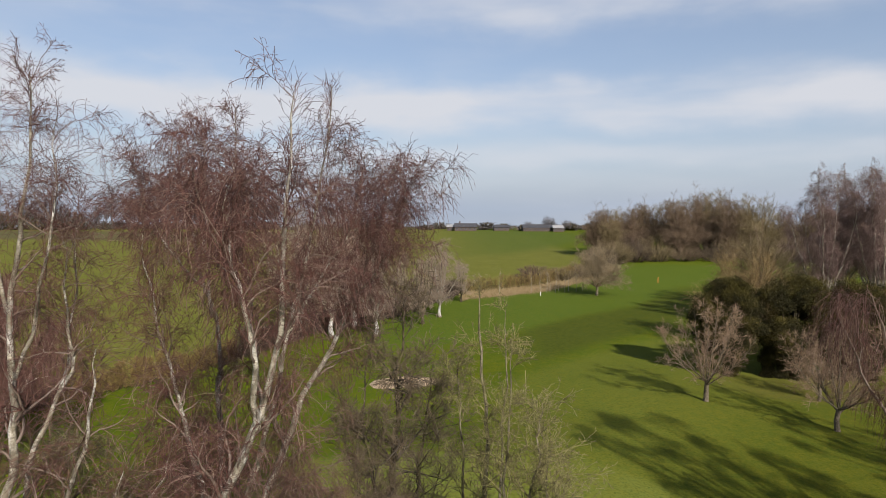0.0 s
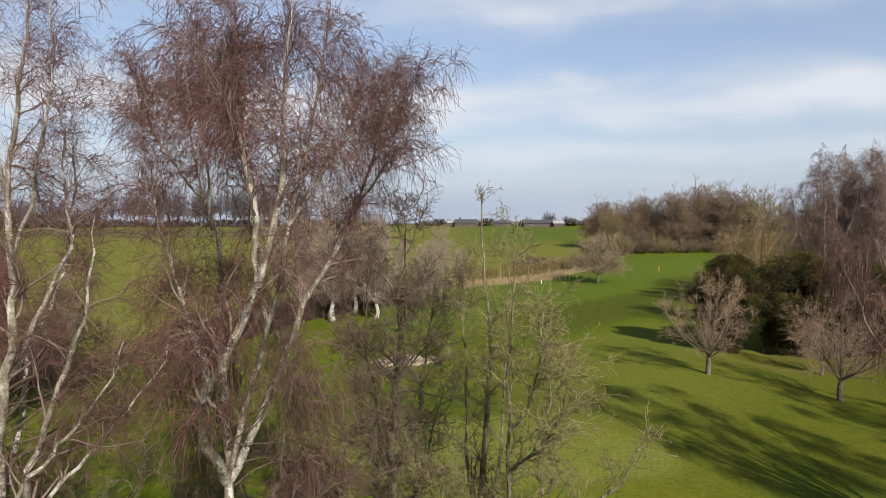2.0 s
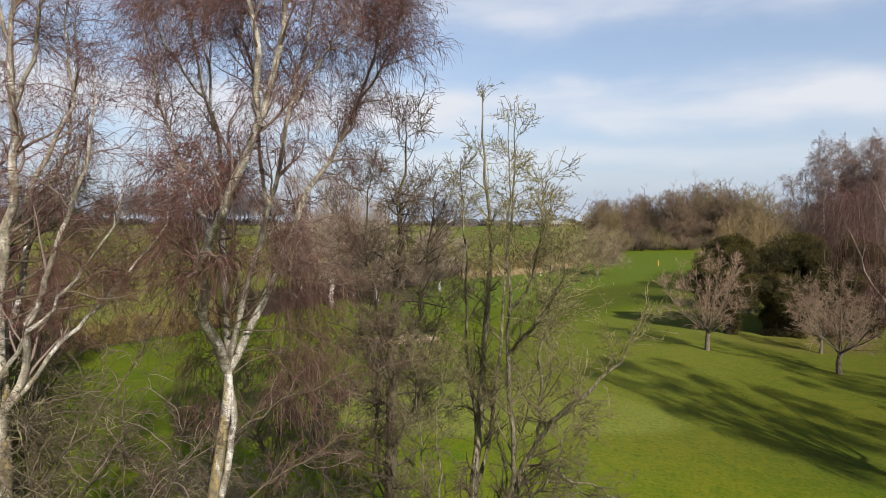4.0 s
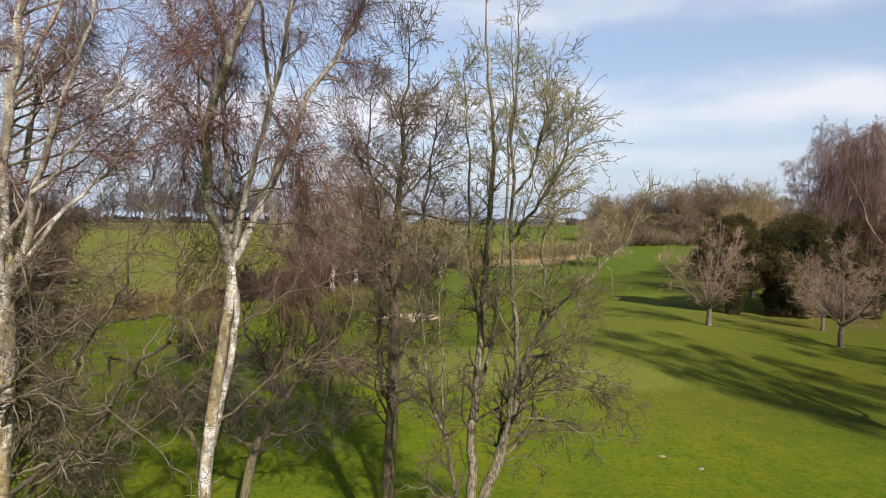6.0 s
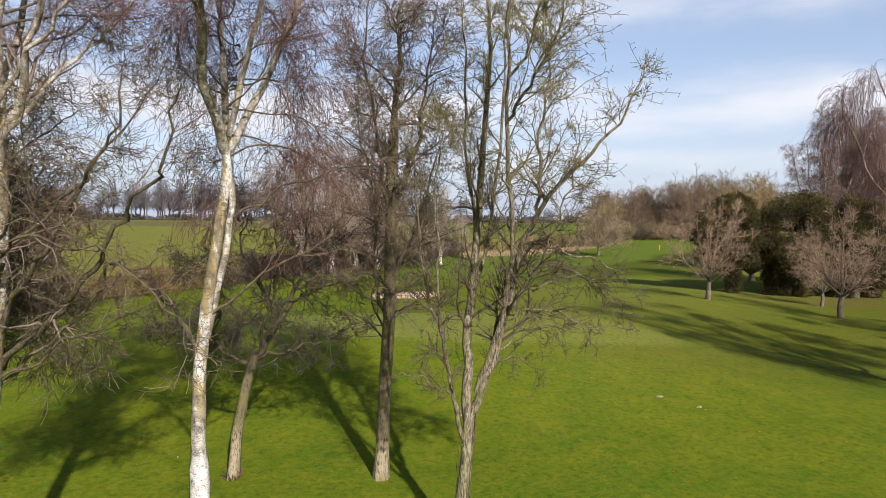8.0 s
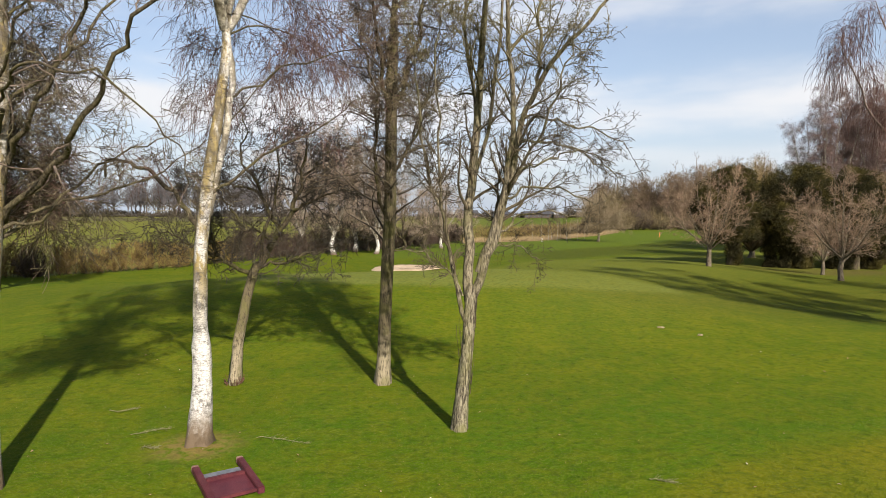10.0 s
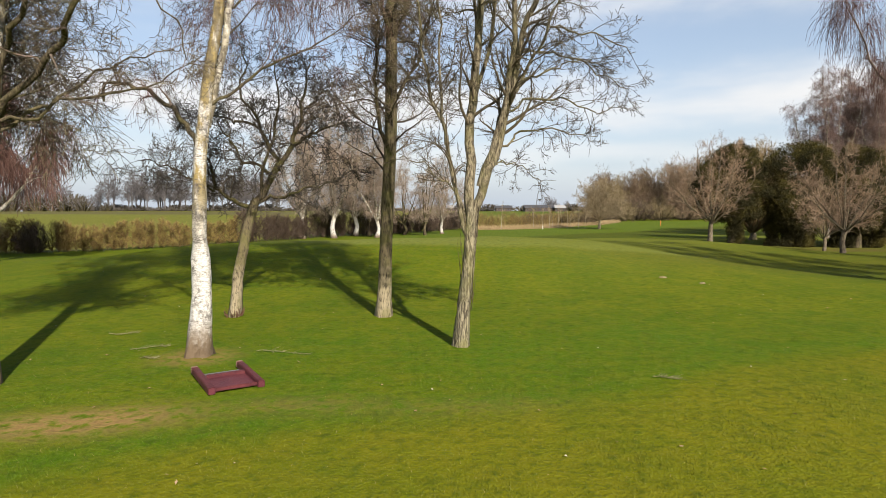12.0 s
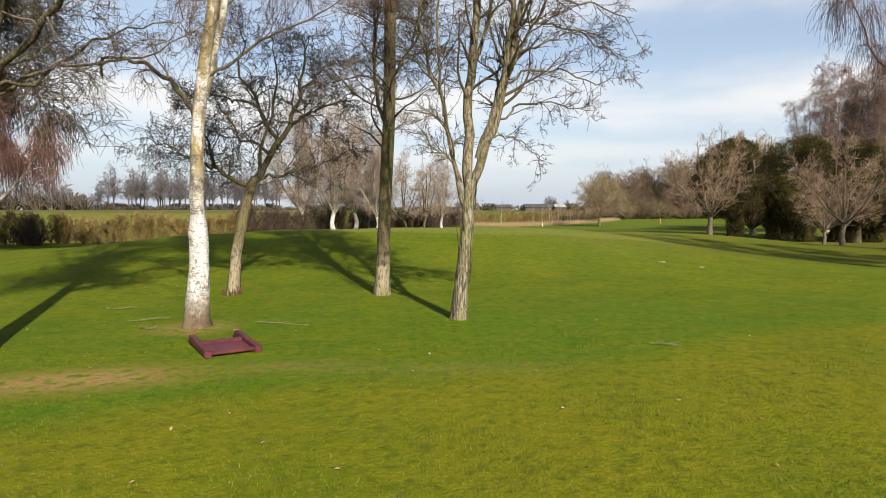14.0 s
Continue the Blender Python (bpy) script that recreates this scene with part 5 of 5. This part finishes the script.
def sapling(x, y, tall, seed):
    """A pale thin young tree with a few upright twigs."""
    rng = np.random.default_rng(seed)
    e = place("sapling", x, y, "slim pale sapling in dry grass beside the hedge", "tree", "saplings by the hedge")
    P, R = bend([(0, 0, -0.1), (rng.normal(0, 0.08), 0, tall * 0.5), (rng.normal(0, 0.15), rng.normal(0, 0.1), tall)], 10, 0.045, 0.012, 1.0, 0.02, rng)
    mesh_object("trunk", *tubes(P, R, 6), PALE_STEM, e)
    L1 = grow(P, R, 16, (0.4, 1.1), 32, -0.2, rng, 4, (0.3, 1.0), 0.6, 0.02, 0.010)
    L2 = grow(*L1, 5, (0.2, 0.5), 38, -0.1, rng, 3, (0.2, 1.0), 0.7, 0.011, 0.008)
    tagged(mesh_object("twig_mass", *merge(tubes(*L1, 3), tubes(*L2, 3)), MAPLE_TWIG, e), kind="stuff")


PALE_STEM = simple_mat("sapling_bark", (0.22, 0.19, 0.14), (0.42, 0.38, 0.30), 6.0)
for i, (x, y, tall) in enumerate(((15.2, 103, 3.4), (16.9, 104, 3.0), (17.8, 102.5, 3.6), (18.6, 104.5, 3.2), (19.4, 103, 3.9), (20.2, 105, 3.3), (21.0, 103.5, 4.1), (21.9, 105, 3.6), (23.0, 104, 4.4), (9.3, 98.0, 4.2), (24.6, 106, 4.0))):
    sapling(x, y, tall, 500 + i)


def straw_strip():
    rng = np.random.default_rng(291)
    n = 5200
    x = rng.uniform(3, 42, n)
    y = hedge_line(x) - rng.uniform(0.6, 8.0, n)
    P = np.zeros((n, 3, 3))
    lean = rng.normal(0, 0.18, (n, 2))
    tall = rng.uniform(0.25, 0.8, n)
    for j in range(3):
        P[:, j, 0], P[:, j, 1] = x + lean[:, 0] * j, y + lean[:, 1] * j
        P[:, j, 2] = height(x, y) - 0.05 + tall * j / 2
    ob = mesh_object("dry_grass", *tubes(P, np.full((n, 3), 0.03) * (1, 0.7, 0.2), 3), REED)
    tagged(ob, "strip of tall dry straw-coloured grass below the hedge", "grass", kind="stuff")


straw_strip()

# ---- woods ----
oak = round_tree("oak_tree", 69.0, 176.0, 18.0, 2.5, 6.4, 0.36, (DARK_BARK, WOOD_TWIG, WOOD_TWIG), 307, "bare brown woodland tree at the end of the fairway", "wood beyond the fairway", 46, 13, 5, 0.03)
oak2 = round_tree("oak_tree", 84.0, 178.0, 18.5, 2.0, 6.2, 0.32, (ASH_BARK, OLIVE_TWIG, OLIVE_TWIG), 311, "bare olive-brown woodland tree at the end of the fairway", "wood beyond the fairway", 46, 13, 5, 0.03)
rng_w = np.random.default_rng(313)
for i in range(36):
    x, y = 46 + i * 3.0 + rng_w.uniform(-2, 2), 174 + rng_w.uniform(-3, 24)
    s = float(rng_w.uniform(0.75, 0.95) * (1 + 0.42 * math.exp(-((x - 70) / 8) ** 2) + 0.46 * math.exp(-((x - 86) / 8) ** 2)))
    copy_thing((oak, oak2)[i % 2], pose(x, y, float(height(x, y)) - 0.1, 0, 0, float(rng_w.uniform(0, 360)))).scale = (s * 1.1, s * 1.1, s)

far_a = round_tree("oak_tree", -226.0, 352.0, 27.0, 4.5, 12.5, 0.7, (FAR_HAZED_BARK, FAR_HAZED_TWIG, FAR_HAZED_TWIG), 331, "distant broad bare tree at the edge of a field", "distant trees", 26, 9, 3, 0.11)
far_b = round_tree("poplar_tree", -190.0, 372.0, 28.0, 7.5, 6.6, 0.42, (FAR_HAZED_BARK, FAR_HAZED_TWIG, FAR_HAZED_TWIG), 337, "distant tall bare tree in a grove", "distant trees", 20, 8, 3, 0.075)
rng_f = np.random.default_rng(347)
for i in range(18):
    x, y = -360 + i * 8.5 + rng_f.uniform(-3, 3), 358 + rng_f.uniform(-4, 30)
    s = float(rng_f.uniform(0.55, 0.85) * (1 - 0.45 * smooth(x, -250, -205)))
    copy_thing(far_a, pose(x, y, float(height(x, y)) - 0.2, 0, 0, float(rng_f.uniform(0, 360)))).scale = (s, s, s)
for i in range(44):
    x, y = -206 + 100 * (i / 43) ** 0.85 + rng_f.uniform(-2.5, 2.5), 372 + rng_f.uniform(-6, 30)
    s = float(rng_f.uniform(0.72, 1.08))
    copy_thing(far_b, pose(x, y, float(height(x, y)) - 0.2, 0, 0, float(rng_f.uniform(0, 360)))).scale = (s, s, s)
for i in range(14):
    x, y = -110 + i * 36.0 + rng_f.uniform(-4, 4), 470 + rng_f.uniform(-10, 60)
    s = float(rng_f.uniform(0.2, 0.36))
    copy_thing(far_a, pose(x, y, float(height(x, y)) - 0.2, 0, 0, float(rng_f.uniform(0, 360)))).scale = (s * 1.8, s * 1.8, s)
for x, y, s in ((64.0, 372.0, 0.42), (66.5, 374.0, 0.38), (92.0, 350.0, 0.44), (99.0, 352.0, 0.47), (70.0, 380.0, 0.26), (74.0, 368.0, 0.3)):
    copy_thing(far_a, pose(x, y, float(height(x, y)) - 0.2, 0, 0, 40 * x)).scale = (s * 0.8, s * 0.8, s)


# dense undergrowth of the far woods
far_bush = bush(-300.0, 350.0, 11.0, 9.0, FAR_HAZED_TWIG, 353, "distant dark thicket at the foot of the wood", 36, 8, 0.26, "thicket", "distant undergrowth")
for i in range(26):
    x, y = -365 + i * 6.6 + rng_f.uniform(-3, 3), 350 + rng_f.uniform(-4, 10)
    s = float(rng_f.uniform(0.8, 1.5) * (1 - 0.5 * smooth(x, -235, -198)))
    copy_thing(far_bush, pose(x, y, float(height(x, y)) - 0.2, 0, 0, float(rng_f.uniform(0, 360)))).scale = (s, s, s)
for i in range(40):
    x, y = -212 + i * 3.4 + rng_f.uniform(-2, 2), 366 + rng_f.uniform(-3, 6)
    s = float(rng_f.uniform(0.12, 0.28))
    copy_thing(far_bush, pose(x, y, float(height(x, y)) - 0.3, 0, 0, float(rng_f.uniform(0, 360)))).scale = (s * 1.5, s * 1.5, s)
for i in range(70):
    x, y = -215 + i * 7.0 + rng_f.uniform(-3, 3), 380 + rng_f.uniform(-4, 20)
    s = float(rng_f.uniform(0.15, 0.5))
    copy_thing(far_bush, pose(x + float(rng_f.uniform(-4, 4)), y, float(height(x, y)) - 0.3, 0, 0, float(rng_f.uniform(0, 360)))).scale = (0.5 + s, 0.5 + s, s)


# ---- far houses ----
def box(x0, x1, y0, y1, z0, z1):
    bm = bmesh.new()
    bmesh.ops.create_cube(bm, size=1, matrix=Matrix.Translation(((x0 + x1) / 2, (y0 + y1) / 2, (z0 + z1) / 2)) @ Matrix.Diagonal((x1 - x0, y1 - y0, z1 - z0, 1)))
    return bm


def gable_roof(w, d, z0, z1, over=0.4):
    bm = bmesh.new()
    v = [bm.verts.new(p) for p in ((-w / 2 - over, -over, z0), (w / 2 + over, -over, z0), (w / 2 + over, d + over, z0), (-w / 2 - over, d + over, z0),
                                   (-w / 2 - over * 0.5, d / 2, z1), (w / 2 + over * 0.5, d / 2, z1))]
    for f in ((0, 1, 5, 4), (2, 3, 4, 5), (3, 0, 4), (1, 2, 5), (3, 2, 1, 0)):
        bm.faces.new([v[i] for i in f])
    return bm


def house(x, y, w, d, eaves, ridge, roof_mat, label, windows, chimney=False):
    e = place("house", x, y, label, "house", "houses beyond the field", 0.1)
    part("wall", box(-w / 2, w / 2, 0, d, 0, eaves), RENDER_WALL, e)
    roof = part("roof", gable_roof(w, d, eaves + 0.005, ridge), roof_mat, e)
    for i in range(windows):
        cx = -w / 2 + (i + 0.5) * w / windows
        win = part("window", box(cx - w / windows * 0.22, cx + w / windows * 0.22, -0.06, 0.0, 0.9, eaves - 0.5), GREY_PLATE, e)
        part("pane", box(cx - w / windows * 0.18, cx + w / windows * 0.18, -0.09, -0.06, 1.0, eaves - 0.6), WINDOW_DARK, win)
    if chimney:
        part("chimney", box(-w * 0.3, -w * 0.3 + 0.9, d / 2 - 0.4, d / 2 + 0.4, ridge - 0.8, ridge + 1.1), RENDER_WALL, roof)


house(58.0, 360.0, 20.0, 9.0, 2.2, 4.1, ROOF, "long low house with a slate roof and a row of windows", 8)
house(68.0, 356.0, 6.0, 6.0, 2.2, 3.9, PALE_ROOF, "outbuilding with a pale roof", 3)
house(14.0, 362.0, 13.0, 8.0, 2.4, 4.6, ROOF, "house with a dark roof and a chimney", 5, True)
house(5.0, 366.0, 4.0, 6.0, 2.4, 3.8, PALE_ROOF, "small white outbuilding beyond the field", 2)
house(36.0, 368.0, 9.0, 7.0, 2.1, 3.6, ROOF, "low house half hidden by trees", 3)


# ---- bunker, markers and the things on the grass ----
def bunker():
    rng = np.random.default_rng(401)
    cx, cy, rings, seg = -3.0, 47.2, 7, 40
    verts, faces = [(cx, cy, float(height(cx, cy)) + 0.10)], []
    for k in range(1, rings + 1):
        for j in range(seg):
            a = 2 * math.pi * j / seg
            rr = k / rings * (1 + 0.14 * math.sin(2 * a + 0.5) + 0.08 * math.sin(5 * a))
            x, y = cx + 2.5 * rr * math.cos(a), cy + 1.35 * rr * math.sin(a)
            lift = 0.10 + 0.30 * (k / rings) ** 2 * (0.5 + 0.5 * math.sin(a)) if k < rings else -0.02
            verts.append((x, y, float(height(x, y)) + lift + rng.normal(0, 0.008)))
    at = lambda k, j: 1 + (k - 1) * seg + j % seg
    quads = [(at(k, j), at(k, j + 1), at(k + 1, j + 1), at(k + 1, j)) for k in range(1, rings) for j in range(seg)]
    caps = [(0, at(1, j), at(1, j + 1), at(1, j + 1)) for j in range(seg)]
    me = bpy.data.meshes.new("sand_bunker")
    me.from_pydata(verts, [], quads + [c[:3] for c in caps])
    me.materials.append(SAND)
    for p in me.polygons:
        p.use_smooth = True
    tagged(new("sand_bunker", me), "pale sand bunker cut into the turf behind the green", "bunker")


bunker()


def beam(p, q, w, h, bevel=0.012):
    """A squared timber from p to q, w across and h high, with softened edges."""
    p, q = Vector(p), Vector(q)
    d = q - p
    bm = bmesh.new()
    turn = d.to_track_quat("Y", "Z").to_matrix().to_4x4()
    bmesh.ops.create_cube(bm, size=1, matrix=Matrix.Translation((p + q) / 2) @ turn @ Matrix.Diagonal((w, d.length, h, 1)))
    bmesh.ops.bevel(bm, geom=bm.edges[:], offset=bevel, segments=2, affect="EDGES")
    return bm


def fallen_board():
    """A maroon notice board on two posts that lies on its face in the grass."""
    x, y = -2.95, 7.98
    e = place("notice_board", x, y, "maroon wooden notice board on two posts lying flat on grass", "sign", sink=0.0)
    e.rotation_euler = (0, 0, radians(32.5))
    e.scale = (0.94, 0.83, 0.92)
    half, back, front = 0.33, 0.60, -0.72
    for side in (-1, 1):
        post = part("post", beam((side * half, front, 0.055), (side * half, back, 0.075), 0.10, 0.10), RED_WOOD, e)
        part("post_end", beam((side * half, back + 0.001, 0.075), (side * half, back + 0.06, 0.077), 0.101, 0.101, 0.010), POST_END, post, "bare worn end of the post")
        part("foot_end", beam((side * half, front - 0.013, 0.055), (side * half, front - 0.001, 0.055), 0.094, 0.094, 0.006), RED_PANEL, post)
    part("panel", beam((0, front + 0.03, 0.045), (0, 0.02, 0.050), 2 * half - 0.102, 0.025, 0.006), RED_PANEL, e)
    part("top_rail", beam((-half + 0.052, 0.06, 0.075), (half - 0.052, 0.06, 0.075), 0.075, 0.06), RED_WOOD, e)
    part("bottom_rail", beam((-half + 0.052, front + 0.035, 0.062), (half - 0.052, front + 0.035, 0.062), 0.035, 0.05, 0.008), RED_WOOD, e)
    part("back_plate", beam((0, 0.12, 0.028), (0, 0.42, 0.032), 2 * half - 0.104, 0.014, 0.004), GREY_PLATE, e, "dull grey plate between the posts")


fallen_board()


def fallen_branch(x, y, turn, long, seed, label):
    rng = np.random.default_rng(seed)
    e = place("fallen_branch", x, y, label, "branch", "fallen branches", 0.0)
    way = np.cumsum(rng.normal(0, 0.40, 12)) * 0.8
    way -= way.mean()
    px, py = np.cumsum(np.cos(way)) * long / 12, np.cumsum(np.sin(way)) * long / 12
    px, py = px - px.mean(), py - py.mean()
    ca, sa = math.cos(radians(turn)), math.sin(radians(turn))
    gx, gy = x + ca * px - sa * py, y + sa * px + ca * py
    P = np.stack([gx, gy, height(gx, gy) + 0.018 + rng.uniform(0, 0.015, 12)], 1)[None] - np.array(e.location)
    R = np.linspace(0.0055, 0.0015, 12)[None]
    tw = grow(P, R, 42, (0.06, 0.26), 50, 0.0, rng, 4, (0.1, 1.0), 0.6, 0.004, 0.0018, 0.15)
    tw[0][..., 2] = np.abs(tw[0][..., 2]) * 0.4 + 0.012
    mesh_object("stick", *tubes(P, R, 6), BRANCH_LICHEN, e)
    tagged(mesh_object("twig_mass", *tubes(*tw, 3), BRANCH_LICHEN, e), kind="stuff")


for i, (x, y, turn, long) in enumerate(((-2.55, 9.45, -12, 1.1), (-4.9, 9.9, 28, 0.7), (3.05, 7.95, -12, 0.40), (-5.9, 10.9, 14, 0.6), (-4.6, 9.2, -20, 0.35))):
    fallen_branch(x, y, turn, long, 420 + i, "lichen-grey fallen branch lying on the grass")


def marker(x, y, tall, material, name, label):
    bm = bmesh.new()
    bmesh.ops.create_cone(bm, cap_ends=True, segments=10, radius1=0.06, radius2=0.05, depth=tall, matrix=Matrix.Translation((0, 0, tall / 2)))
    e = place(name, x, y, label, "marker", "", 0.02)
    part("shaft", bm, material, e)
    bm = bmesh.new()
    bmesh.ops.create_uvsphere(bm, u_segments=10, v_segments=6, radius=0.075, matrix=Matrix.Translation((0, 0, tall + 0.03)))
    part("cap", bm, material, e)


marker(42.0, 118.0, 0.9, ORANGE, "marker_post", "short orange marker post at the end of the fairway")
marker(16.2, 99.5, 0.55, WHITE_POST, "marker_post", "short white marker post beside dry grass")


def litter():
    """Dry leaves and pale chips that lie about on the turf."""
    rng = np.random.default_rng(433)
    n = 130
    y = rng.uniform(3.6, 20, n)
    x = rng.uniform(-0.72, 0.72, n) * y
    L = rng.uniform(0.012, 0.032, n)[:, None]
    p = np.stack([x, y, height(x, y) + 0.022], 1)
    a = rng.uniform(0, 6.28, n)
    o = np.stack([np.cos(a), np.sin(a), rng.normal(0, 0.3, n)], 1) * L
    c = np.stack([-np.sin(a), np.cos(a), rng.normal(0, 0.3, n)], 1) * L * 0.6
    verts = np.stack([p - o, p + c, p + o, p - c + (0, 0, 0.008)], 1).reshape(-1, 3)
    ob = mesh_object("dry_leaves", verts, np.arange(n * 4).reshape(-1, 4), DRY_LEAF, None, "", False)
    tagged(ob, "scattered dry leaves and pale chips on the turf", "leaves", kind="stuff")


litter()
DIVOT = simple_mat("dry_turf", (0.17, 0.14, 0.07), (0.28, 0.23, 0.13), 14.0, 0.95, 0.5)
for i, (x, y) in enumerate(((6.55, 17.9), (7.45, 17.2))):
    rng_c = np.random.default_rng(450 + i)
    bm = bmesh.new()
    bmesh.ops.create_icosphere(bm, subdivisions=2, radius=1, matrix=Matrix.Diagonal((0.12, 0.07, 0.03, 1)))
    for v in bm.verts:
        v.co *= 1 + 0.12 * rng_c.normal()
    me = bpy.data.meshes.new("turf_divot")
    bm.to_mesh(me)
    bm.free()
    me.materials.append(DIVOT)
    ob = new("turf_divot", me)
    ob.location = (x, y, float(height(x, y)) + 0.01)
    ob.rotation_euler = (0, 0, 0.7 * i)
    tagged(ob, "pale lump of dry turf lying on the grass", "divot", "divots")


def grass():
    rng = np.random.default_rng(461)
    n = 230000
    y = 1.2 + 22.8 * rng.uniform(0, 1, n) ** 1.7
    x = rng.uniform(-0.78, 0.78, n) * (y + 0.5)
    z = height(x, y)
    bald = sward(x, y)["bare"]
    tall = rng.uniform(0.014, 0.036, n) * (1 - 0.8 * smooth(y, 7, 24)) * (1 - 0.92 * bald) * (0.8 + 0.5 * np.sin(1.7 * x + 0.9 * y) ** 2 * np.sin(1.1 * y - 0.6 * x) ** 2)
    a = rng.uniform(0, 2 * math.pi, n)
    w = rng.uniform(0.0016, 0.0032, n) * (1 + y / 14)
    edge = smooth(y, 1.2, 3.7) * (1 - smooth(np.abs(x) / (y + 0.5), 0.68, 0.78))
    tall, w = tall * edge, w * edge
    lean = rng.normal(0, 0.55, (n, 2)) * tall[:, None]
    foot = np.stack([x, y, z - 0.006], 1)
    s = np.stack([np.cos(a) * w, np.sin(a) * w, np.zeros(n)], 1)
    tip = foot + np.stack([lean[:, 0], lean[:, 1], tall], 1)
    verts = np.stack([foot - s, foot + s, tip], 1).reshape(-1, 3)
    ob = mesh_object("grass", verts, np.arange(n * 3).reshape(-1, 3), BLADE, None, "", False)
    for name, values in sward(x, y).items():
        at = ob.data.attributes.new(name, "FLOAT", "POINT")
        at.data.foreach_set("value", np.repeat(np.asarray(values, np.float32), 3))
    tagged(ob, "short mown grass blades with a few dry ones", "grass", kind="stuff")


grass()
